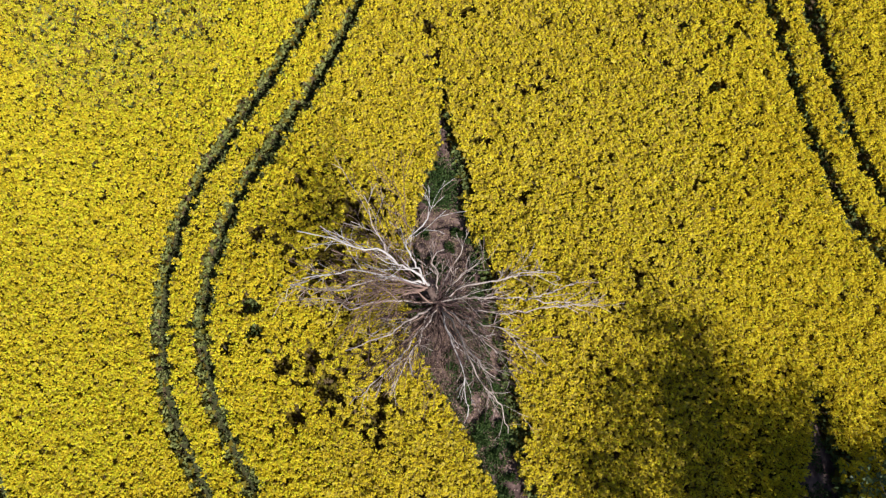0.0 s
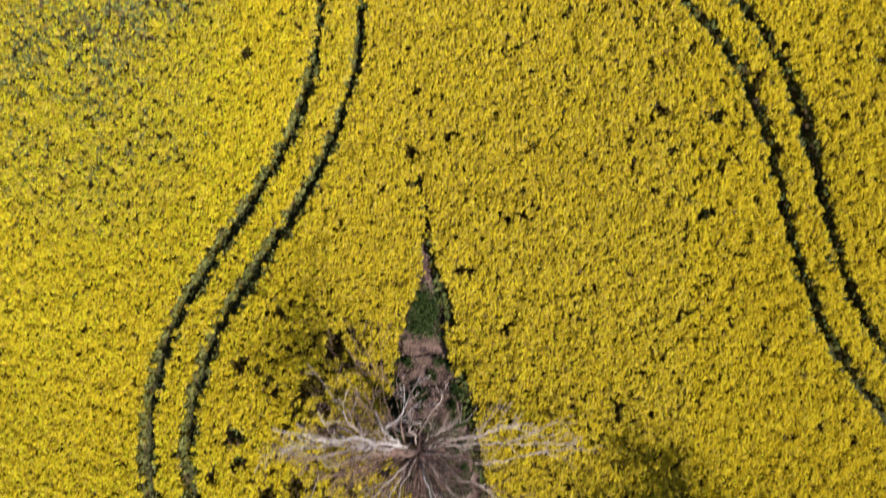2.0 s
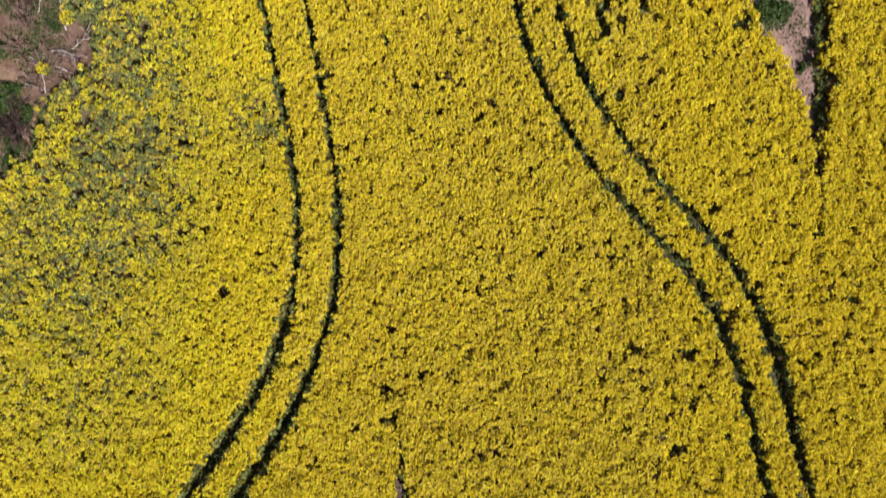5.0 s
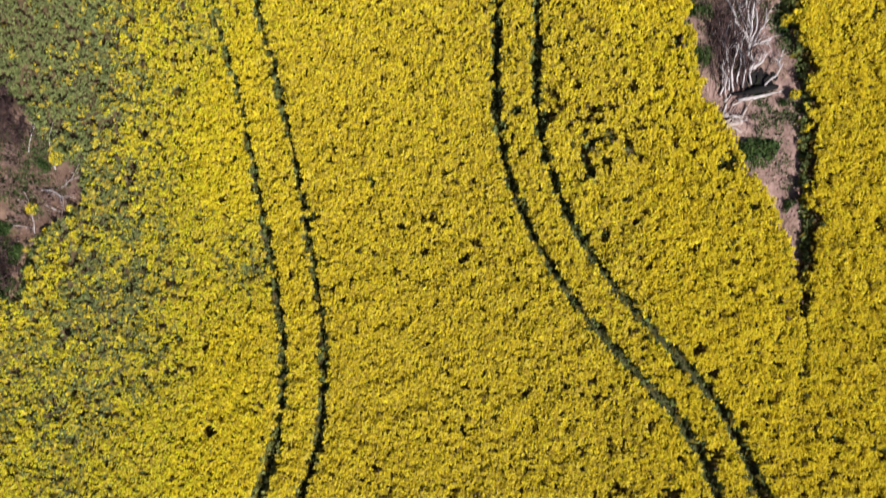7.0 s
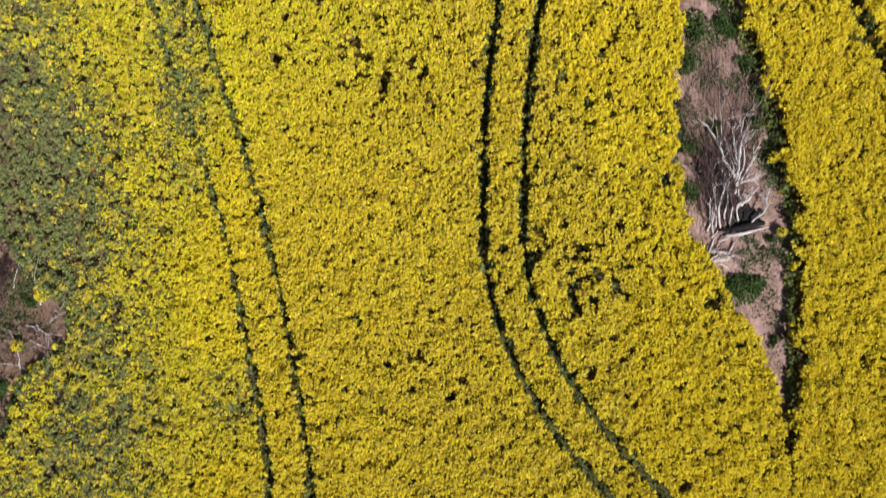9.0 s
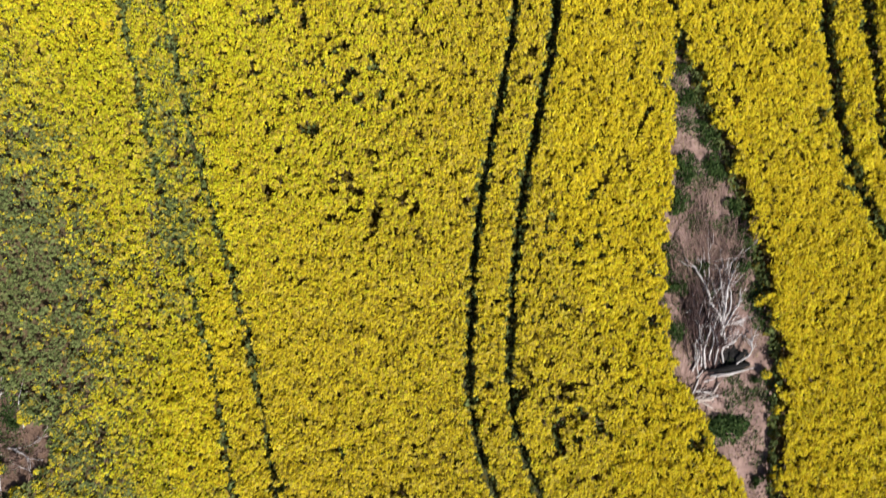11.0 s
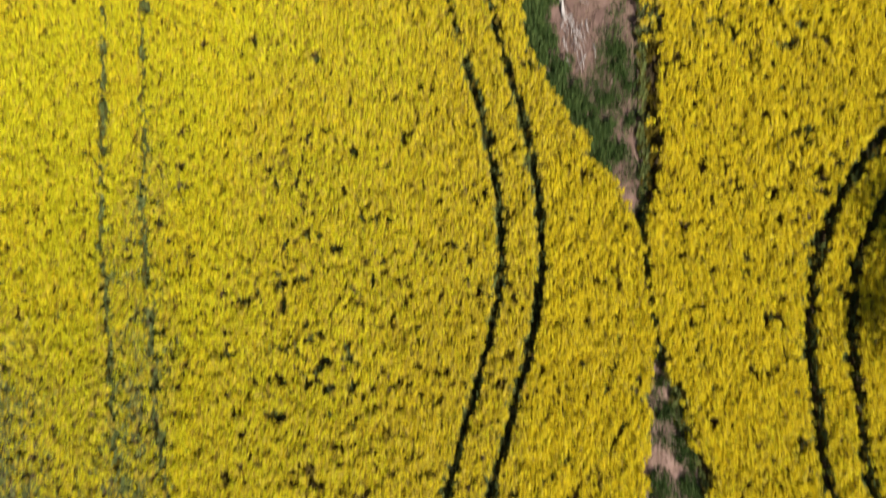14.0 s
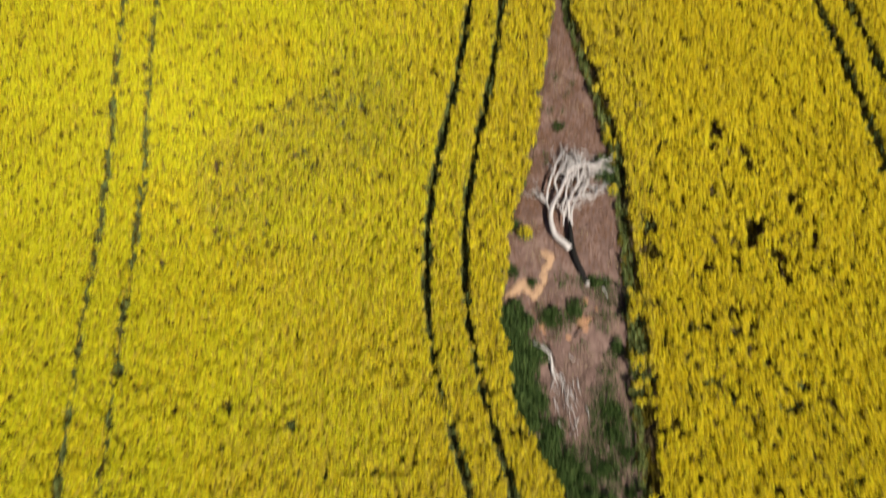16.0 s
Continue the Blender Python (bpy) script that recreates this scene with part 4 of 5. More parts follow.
def make_brush_heap():
    """A felled crown: bleached branches that fan northward from a charred trunk."""
    rng = random.Random(33)
    heap = tagged(base("fallen_tree", 18.2, 24.9), "fallen dead tree with bleached branches fanning from a charred trunk", "fallen tree")
    log = [Vector((-0.55, 0.08, 0.2)), Vector((0.1, 0.12, 0.28)), Vector((0.7, 0.24, 0.32)), Vector((1.3, 0.38, 0.30)), Vector((1.8, 0.44, 0.24))]
    piece("trunk", trunk_mesh("trunk", log, [0.07, 0.12, 0.19, 0.2, 0.10], M_CHAR, rng), heap, "charred black trunk")
    rim = [Vector((-0.2, -0.2, 0.2)), Vector((0.3, -0.16, 0.25)), Vector((0.8, -0.08, 0.25)), Vector((1.35, 0.06, 0.2)), Vector((2.2, 0.28, 0.16))]
    piece("log", trunk_mesh("log", rim, [0.09, 0.11, 0.09, 0.055, 0.025], M_PALE, rng, 8), heap, "bleached split log")
    # low mound of black pieces north of the trunk
    black_places = [(rng.gauss(1.0, 0.3), rng.gauss(0.85, 0.22), rng.uniform(0.1, 0.2)) for _ in range(34)]
    piece("black_mound", clod_mesh("black_mound", rng, 34, black_places, [rng.uniform(0.14, 0.3) for _ in black_places], M_CHAR), heap, "low mound of rough black pieces")
    mains = [
        ([(0.6, 1.3, 0.35), (0.25, 2.3, 0.5), (-0.08, 3.1, 0.62), (-0.48, 3.6, 0.66), (-0.68, 4.3, 0.62), (-1.2, 5.2, 0.5), (-1.7, 5.7, 0.35)], 0.085, 0.03),
        ([(0.25, 2.2, 0.45), (0.32, 3.6, 0.65), (0.38, 4.4, 0.7), (0.75, 5.2, 0.6)], 0.08, 0.025),
        ([(-0.5, 0.2, 0.3), (-0.62, 1.2, 0.45), (-0.34, 2.3, 0.55), (-0.05, 3.0, 0.6)], 0.06, 0.045),
        ([(0.3, 2.35, 0.5), (0.8, 2.55, 0.6), (1.28, 2.64, 0.55)], 0.065, 0.045),
        ([(0.5, 1.4, 0.4), (0.75, 1.5, 0.5), (1.0, 1.75, 0.55)], 0.06, 0.04),
        ([(1.05, 0.5, 0.4), (1.3, 0.75, 0.6), (1.65, 1.15, 0.7), (1.68, 1.8, 0.55)], 0.05, 0.035),
        ([(0.2, 1.9, 0.4), (0.6, 2.9, 0.6), (0.95, 3.4, 0.6), (1.15, 4.3, 0.45)], 0.06, 0.02),
        ([(-0.3, 0.6, 0.3), (-0.15, 1.7, 0.5), (-0.45, 2.8, 0.6), (-0.5, 3.8, 0.5)], 0.05, 0.02),
        ([(-0.9, 0.2, 0.25), (-1.0, 1.4, 0.4), (-0.8, 2.1, 0.45), (-1.1, 3.2, 0.4), (-1.25, 4.0, 0.3)], 0.045, 0.018),
        ([(0.3, 3.4, 0.6), (0.05, 4.3, 0.6), (0.1, 5.3, 0.45)], 0.05, 0.018),
        ([(0.4, 0.5, 0.35), (0.3, 1.2, 0.5), (0.6, 1.9, 0.5)], 0.045, 0.03),
        ([(-0.7, 0.3, 0.25), (-0.78, 1.6, 0.45), (-0.95, 2.6, 0.5), (-0.7, 3.6, 0.4)], 0.05, 0.02),
        ([(0.0, 0.4, 0.3), (0.08, 1.4, 0.5), (-0.22, 2.2, 0.6), (0.02, 3.2, 0.6), (-0.28, 4.4, 0.45)], 0.055, 0.02),
        ([(0.3, 2.6, 0.55), (0.58, 3.6, 0.65), (0.45, 4.6, 0.6), (0.62, 5.6, 0.4)], 0.05, 0.018),
        ([(-1.1, 0.0, 0.2), (-0.85, 0.55, 0.35), (-0.9, 1.1, 0.35)], 0.055, 0.035),
    ]
    for line, thick, thin in mains:
        bent_limb(heap, rng, line, thick, thin, M_PALE, M_PALE, 5, 0.7)
    for k in range(36):
        x = rng.uniform(-1.3, 0.5)
        limb_parts(heap, rng, (x, rng.uniform(0.1, 2.6), 0.2), way_of(rng.gauss(95, 10), 9), rng.uniform(1.8, 3.0), 0.035, M_DUSK, M_DUSK, 2, bend=0.15, lift=-0.03, kids=(4, 6), floor=0.14, span=(-1.6, 0.9))
    for k in range(6):
        limb_parts(heap, rng, (rng.uniform(-1.2, 0.2), rng.uniform(-0.1, 1.4), 0.2), way_of(rng.gauss(95, 12), 10), rng.uniform(1.4, 2.4), 0.04, M_DUSK, M_DUSK, 2, bend=0.16, lift=-0.03, kids=(4, 6), floor=0.14, span=(-1.5, 0.7))
    for k in range(18):
        x = rng.uniform(-1.2, 0.5)
        limb_parts(heap, rng, (x, rng.uniform(2.6, 4.6), 0.3), way_of(95 - 26 * (x + 0.35) + rng.gauss(0, 8), 8), rng.uniform(2.0, 3.2), 0.03, M_TWIG if k % 3 else M_PALE, M_TWIG if k % 2 else M_DUSK, 2, bend=0.13, lift=-0.03, kids=(4, 6), floor=0.14, span=(-2.5, 1.3))
    for x, y, az, length in ((-0.9, -0.3, 50, 0.9), (-0.8, -0.1, 110, 1.1), (-0.5, -0.5, 30, 0.9), (-1.0, 0.2, 80, 1.0)):
        limb_parts(heap, rng, (x, y, 0.25), way_of(az, 10), length, 0.045, M_PALE, M_TWIG, 1, bend=0.15, lift=-0.03, kids=(3, 5), floor=0.14)
    return heap


def make_short_logs():
    """Broken pale branches thrown together below the charred trunk."""
    rng = random.Random(5)
    for x, y, turn, length, r in ((17.65, 23.85, -4, 0.9, 0.075), (17.72, 23.45, 9, 1.0, 0.085), (17.5, 23.62, 24, 0.6, 0.06), (18.25, 24.0, 62, 0.9, 0.07), (17.9, 23.2, -28, 0.7, 0.05), (17.35, 23.3, 48, 0.7, 0.05), (18.1, 23.6, 14, 0.8, 0.05), (17.3, 24.15, 70, 0.8, 0.055)):
        log = tagged(base("short_log", x, y, 0.20), "short bleached log lying on bare soil", "log", "logs by the branch heap")
        d = way_of(turn, rng.uniform(-2, 8))
        side = Vector((-d.y, d.x, 0)) * rng.uniform(-0.08, 0.08)
        path = [d * length * k + side * (1 - abs(k) * 2) for k in (-0.5, -0.2, 0.2, 0.5)]
        piece("log_body", trunk_mesh("log_body", path, [r * 0.8, r, r * 0.95, r * 0.7], rng.choice((M_PALE, M_GREY)), rng, 8), log)
        paths = {}
        for _ in range(3):
            grow(rng, path[rng.randint(0, 2)], d + Vector((rng.uniform(-0.6, 0.6), rng.uniform(-0.6, 0.6), 0.2)), rng.uniform(0.4, 0.8), r * 0.4, 0, paths, floor=-0.02)
        piece("stub", tubes("stub", paths[0], M_GREY), log)
    # dark twig piles added to stand in for the shadow below the logs
    for x, y in ((17.45, 23.7), (17.75, 23.25), (18.05, 23.85), (17.3, 24.2)):
        twigs = tagged(base("fallen_branch", x, y, height_at(x, y) + 0.02), "dark twigs added as shadow under bleached logs", "branch", "dark branches by the heap")
        for k in range(5):
            limb_parts(twigs, rng, (rng.gauss(0, 0.12), rng.gauss(0, 0.12), 0.02), way_of(rng.uniform(0, 360), 6), rng.uniform(0.5, 1.0), 0.03, M_DUSK, M_DUSK, 1, bend=0.16, lift=-0.02, kids=(3, 5), floor=0.0)


def make_white_fallen_tree():
    rng = random.Random(44)
    tree = tagged(base("fallen_tree", 10.0, 65.6), "bleached white fallen tree with a charred butt on bare soil", "fallen tree")
    butt = [Vector((1.05, -2.0, 0.22)), Vector((0.72, -1.4, 0.25)), Vector((0.36, -0.7, 0.30)), Vector((0.14, 0.0, 0.36)), Vector((0.0, 0.9, 0.42)), Vector((-0.06, 1.7, 0.45))]
    piece("butt", trunk_mesh("butt", butt, [0.15, 0.2, 0.19, 0.17, 0.12, 0.09], M_CHAR, rng), tree, "charred black butt")
    piece("end_face", trunk_mesh("end_face", [Vector((1.02, -1.95, 0.24)), Vector((1.12, -2.15, 0.24))], [0.12, 0.14], M_PALE, rng, 8), tree, "pale splintered end")
    stem = [Vector(p) for p in curve_through([(0.05, -0.2, 0.42), (-0.4, 0.15, 0.48), (-0.84, 0.5, 0.52), (-1.12, 1.4, 0.58), (-1.08, 2.1, 0.62), (-0.83, 2.8, 0.66)], 0.25)]
    piece("trunk", trunk_mesh("trunk", stem, [0.17 - 0.05 * i / len(stem) for i in range(len(stem))], M_PALE, rng), tree, "bleached white trunk")
    limbs = [
        ([(-0.85, 2.75, 0.66), (-0.56, 3.5, 0.72), (-0.3, 4.4, 0.7), (-0.1, 5.3, 0.55)], 0.11, 0.045),
        ([(-1.15, 1.7, 0.58), (-1.42, 2.35, 0.6), (-1.75, 2.85, 0.5)], 0.08, 0.045),
        ([(-1.4, 2.5, 0.55), (-1.35, 3.3, 0.65), (-1.2, 4.0, 0.68), (-0.95, 5.0, 0.6), (-0.7, 5.6, 0.45)], 0.085, 0.04),
        ([(-0.05, 1.5, 0.48), (-0.22, 2.3, 0.6), (-0.05, 3.05, 0.68), (0.5, 4.2, 0.7), (0.62, 5.4, 0.5)], 0.10, 0.045),
        ([(-0.3, 2.45, 0.6), (0.44, 2.9, 0.75), (1.2, 2.94, 0.7), (1.4, 3.75, 0.5)], 0.10, 0.04),
        ([(-0.4, 4.4, 0.75), (0.33, 4.85, 0.85), (1.45, 5.08, 0.7)], 0.12, 0.09),
        ([(-0.46, 2.2, 0.58), (-0.28, 3.6, 0.7), (0.0, 5.3, 0.5)], 0.08, 0.04),
        ([(-0.4, 1.2, 0.4), (-0.36, 1.9, 0.55), (-0.1, 2.4, 0.6)], 0.05, 0.06),
        ([(0.1, 1.2, 0.45), (0.04, 2.0, 0.55), (0.3, 3.0, 0.68), (0.9, 3.9, 0.6)], 0.08, 0.04),
        ([(-0.8, 2.9, 0.62), (-1.0, 3.8, 0.7), (-0.55, 4.8, 0.65), (-0.4, 5.7, 0.45)], 0.08, 0.035),
        ([(0.3, 3.7, 0.7), (0.25, 4.6, 0.72), (0.35, 5.7, 0.5)], 0.08, 0.04),
        ([(-0.5, 3.6, 0.7), (0.0, 4.2, 0.76), (0.3, 5.2, 0.6)], 0.07, 0.035),
        ([(0.55, 3.0, 0.7), (0.75, 3.7, 0.66), (1.0, 4.5, 0.5)], 0.06, 0.03),
    ]
    for line, thick, thin in limbs:
        bent_limb(tree, rng, line, thick * 0.95, thin * 1.1, M_PALE, M_PALE, 9, 1.0, 0.2)
    return tree


def make_sticks():
    rng = random.Random(8)
    heap = [(10.15 + rng.gauss(0, 0.35), 57.8 + rng.gauss(0, 0.7), -72 + rng.gauss(0, 20), rng.uniform(0.6, 1.3), rng.uniform(0.035, 0.065), M_PALE) for _ in range(22)]
    for x, y, az, length, radius, mat in heap + [
        (9.2, 60.0, -55, 1.9, 0.07, M_BARK), (9.7, 58.5, -60, 1.6, 0.05, M_PALE), (10.0, 58.3, -70, 1.9, 0.06, M_PALE),
        (10.3, 57.9, -78, 1.7, 0.05, M_PALE), (10.5, 57.0, -60, 1.5, 0.05, M_PALE), (9.6, 57.7, -40, 1.6, 0.04, M_TWIG), (10.9, 56.5, -110, 1.1, 0.04, M_PALE),
        (11.9, 63.4, -60, 0.9, 0.08, M_PALE), (12.1, 64.0, -130, 0.8, 0.05, M_PALE), (10.5, 60.6, 60, 1.1, 0.07, M_CHAR),
    ]:
        stick = tagged(base("fallen_branch", x, y, height_at(x, y) + 0.03), "dead fallen branch lying on bare soil", "branch", "branches on the bare island")
        limb_parts(stick, rng, (0, 0, 0), way_of(az, 4), length, radius, mat, M_TWIG, 1, bend=0.16, lift=-0.04, kids=(3, 5), floor=0.0)
    crook = tagged(base("fallen_branch", 9.2, 59.2, height_at(9.2, 59.2)), "thick curved bleached branch lying on bare soil", "branch", "branches on the bare island")
    bent_limb(crook, rng, [(-0.75, 0.75, 0.12), (-0.25, 0.6, 0.2), (0.1, 0.15, 0.22), (0.3, -0.6, 0.15), (0.55, -1.1, 0.1)], 0.10, 0.05, M_PALE, M_PALE, 5, 0.6, 0.04)
    for x, y, az, length, radius in ((-16.2, 21.3, 70, 2.2, 0.035), (-17.0, 20.3, 10, 2.2, 0.045), (-15.9, 19.2, 160, 2.0, 0.035), (-17.5, 22.2, 80, 2.0, 0.035), (-17.2, 18.0, 100, 1.8, 0.03), (-15.9, 20.4, 35, 1.4, 0.03)):
        stick = tagged(base("fallen_branch", x, y, height_at(x, y) + 0.03), "pale dead branch among dry scrub", "branch", "branches in the scrub")
        limb_parts(stick, rng, (0, 0, 0), way_of(az, 14), length, radius, M_PALE, M_TWIG, 2, bend=0.16, lift=-0.01, kids=(3, 5), floor=0.0)


make_dead_tree()
make_brush_heap()
make_short_logs()
make_white_fallen_tree()
make_sticks()


# ---- a leafy gum tree south of the flight, whose shade falls on the crop ----
def make_gum_tree():
    rng = random.Random(3)
    nrng = np.random.RandomState(3)
    tree = tagged(base("gum_tree", 18.3, -24.6), "leafy grey-green gum tree standing at the edge of the crop", "tree", "gum trees")
    path = [Vector((0, 0, -0.1)), Vector((0.05, 0, 0.5)), Vector((0.1, 0.1, 2)), Vector((0, 0.2, 4)), Vector((0.1, 0.1, 6))]
    piece("trunk", trunk_mesh("trunk", path, [0.55, 0.4, 0.33, 0.27, 0.16], M_PALE, rng), tree, "smooth pale trunk")
    tips = []
    for k in range(14):
        paths = {}
        grow(rng, (0, 0.1, rng.uniform(3.5, 6)), way_of(k * 26 + rng.uniform(-8, 8), rng.uniform(25, 70)), rng.uniform(5.4, 7.4), 0.14, 2, paths, 0.12, 0.04)
        limb = [p for d in (2, 1) for p in paths.get(d, [])]
        piece("limb", tubes("limb", limb, M_PALE), tree)
        tips += [p[0][-1] for d in paths for p in paths[d]]
    tips = np.array([tuple(t) for t in tips])
    c = np.repeat(tips, 60, 0)
    c = c + nrng.normal(0, 0.6, c.shape)
    v = scatter_tris(nrng, c[:, 0], c[:, 1], c[:, 2], 0.05, (-0.05, 0.05), 0.12, 1.0)
    piece("crown", mesh_of("crown", v, np.arange(len(v)).reshape(-1, 3), M_GUM), tree, "grey-green leaf clumps with gaps")
    return tree


gum = make_gum_tree()
copy_thing(gum, pose(24.2, -26.0, 0, 0, 0, 130))
copy_thing(gum, pose(34.4, 43.2, 0, 0, 0, 250))


# ---- weeds, grass, clods and litter on the bare islands ----
def weed_mesh(seed, mat=None):
    """A low leafy clump of several lobes, one metre in radius."""
    r = np.random.RandomState(seed)
    lobes = [(r.uniform(-0.55, 0.55), r.uniform(-0.55, 0.55), r.uniform(0.35, 0.6), r.uniform(0.5, 1.0)) for _ in range(6)]
    out = []
    for cx, cy, rad, tall in lobes:
        n = 150
        a, q = r.uniform(0, 6.283, n), np.sqrt(r.rand(n))
        z = 0.05 + 0.75 * tall * (1 - q**2) * r.uniform(0.3, 1.0, n)
        out.append(scatter_tris(r, cx + q * rad * np.cos(a), cy + q * rad * np.sin(a), z, 0.05, (-0.05, 0.06), 0.075, 1.1))
    v = np.vstack(out)
    return mesh_of("weed_leaves", v, np.arange(len(v)).reshape(-1, 3), mat or M_WEED)


WEEDS_NORTH = [(16.42, 35.07, 0.78), (16.08, 33.38, 0.62), (19.13, 33.4, 0.7), (19.6, 31.84, 0.56), (19.5, 30.15, 0.56), (16.01, 29.0, 0.62), (16.25, 26.9, 0.45), (19.05, 22.06, 0.98), (18.48, 21.78, 0.7), (17.43, 30.15, 0.34), (20.32, 24.62, 0.25), (18.05, 35.3, 0.6), (17.6, 36.8, 0.5), (16.4, 38.6, 0.4), (20.6, 19.3, 0.35)]
WEEDS_LOGS = [(12.1, 70.9, 0.95), (12.3, 70.2, 0.7), (7.2, 69.04, 0.42), (6.95, 66.66, 0.39), (6.95, 63.75, 0.4), (8.17, 63.2, 0.34), (7.4, 60.9, 0.95), (8.0, 59.45, 0.95), (8.1, 58.21, 0.7), (10.7, 62.01, 0.56), (9.21, 61.51, 0.56), (8.79, 56.78, 0.7), (9.45, 55.67, 0.7), (10.39, 54.33, 0.7), (11.37, 53.76, 0.55), (12.2, 54.35, 0.5), (12.45, 52.5, 0.7), (13.15, 51.4, 0.5), (13.4, 53.2, 0.4), (13.3, 54.9, 0.4), (12.9, 56.6, 0.4), (12.58, 60.3, 0.42), (12.41, 57.05, 0.5), (12.61, 55.75, 0.5), (11.68, 63.78, 0.45), (9.1, 73.28, 0.34)]
WEEDS_TREE = [(2.3, -14.2, 0.45), (2.0, -13.2, 0.4), (0.3, -13.6, 0.45), (1.0, -15.2, 0.45), (2.6, -16.6, 0.45), (1.5, -17.0, 0.42), (-1.35, -9.3, 0.45), (-1.45, -8.1, 0.4), (1.35, -8.4, 0.4), (1.55, -9.9, 0.42), (1.1, -7.1, 0.36), (1.75, -11.2, 0.4), (1.95, -12.4, 0.42), (-1.0, -12.6, 0.4), (0.0, -4.58, 0.47), (-0.1, -3.6, 0.31), (-0.5, -5.3, 0.42), (-1.1, -6.9, 0.35), (0.3, -7.6, 0.3), (-0.35, -8.4, 0.47), (-1.3, -8.9, 0.39), (1.52, -13.63, 0.58), (2.6, -15.2, 0.47), (2.2, -17.6, 0.39), (2.9, -18.9, 0.39), (1.2, -9.2, 0.31), (0.6, -6.9, 0.31), (0.7, -14.4, 0.39), (1.7, -16.0, 0.47), (2.5, -19.8, 0.47), (3.5, -20.9, 0.47), (0.2, -12.9, 0.31), (1.5, -11.3, 0.31)]
WEEDS_SCRUB = [(-18.48, 18.43, 0.5), (-16.79, 21.47, 0.35), (-18.79, 15.94, 0.4), (-19.3, 20.5, 0.5), (-19.4, 18.0, 0.85), (-19.9, 16.6, 0.8), (-20.3, 15.2, 0.8), (-20.5, 19.2, 0.9), (-20.8, 21.5, 0.7), (-18.3, 17.2, 0.55), (-18.9, 14.9, 0.5)]


def make_weeds():
    rng = random.Random(12)
    models = [weed_mesh(k) for k in range(5)]
    for words, spots in (("low green weed clump beside the branch heap", WEEDS_NORTH), ("low green weed clump on the log-strewn island", WEEDS_LOGS), ("dark green weed clump under the dead tree", WEEDS_TREE), ("dark green weed clump in dry scrub", WEEDS_SCRUB)):
        if spots is WEEDS_NORTH:
            ys = np.arange(31.0, 42.5, 1.3)
            spots = spots + [(ex - 0.15 - 0.15 * (k % 2), ey, 0.2 + 0.12 * rng.random()) for k, (ex, ey) in enumerate(zip(island_edges(ISLANDS["brush"], ys)[2], ys))]
        if spots is WEEDS_LOGS:
            ys = np.arange(50.8, 61.6, 0.62)
            spots = spots + [(wx + 0.35 + 0.3 * (k % 2), wy, 0.66 + 0.2 * rng.random()) for k, (wx, wy) in enumerate(zip(island_edges(ISLANDS["logs"], ys)[1], ys))]
        for x, y, r in spots:
            ob = new("weed_clump", rng.choice(models))
            r *= 1.25
            ob.matrix_world = pose(x, y, height_at(x, y) - 0.02, 0, 0, rng.uniform(0, 360)) @ Matrix.Diagonal((r, r * rng.uniform(0.8, 1.2), 0.45 + 0.5 * r, 1))
            tagged(ob, words, "weed", "weed clumps")


def on_islands(rng, n, keys, inset=0.25):
    """Random places on the named islands."""
    out = []
    for key in keys:
        r = np.array(ISLANDS[key])
        y = rng.uniform(r[0, 0], r[-1, 0], n * 3)
        _, w, e = island_edges(ISLANDS[key], y)
        wide = np.clip(e - w - 2 * inset, 0, None)
        ok = rng.rand(len(y)) < wide / 6.5
        out.append(np.stack([w + inset + rng.rand(len(y)) * wide, y], 1)[ok][:n])
    return np.vstack(out)


def ground_under(x, y):
    z = np.zeros(len(x))
    for rows in ISLANDS.values():
        inside, w, e = island_edges(rows, y)
        here = inside & (x > w - 0.25) & (x < e + 0.25)
        z = np.where(here, patch_height(rows, x, y), z)
    return z


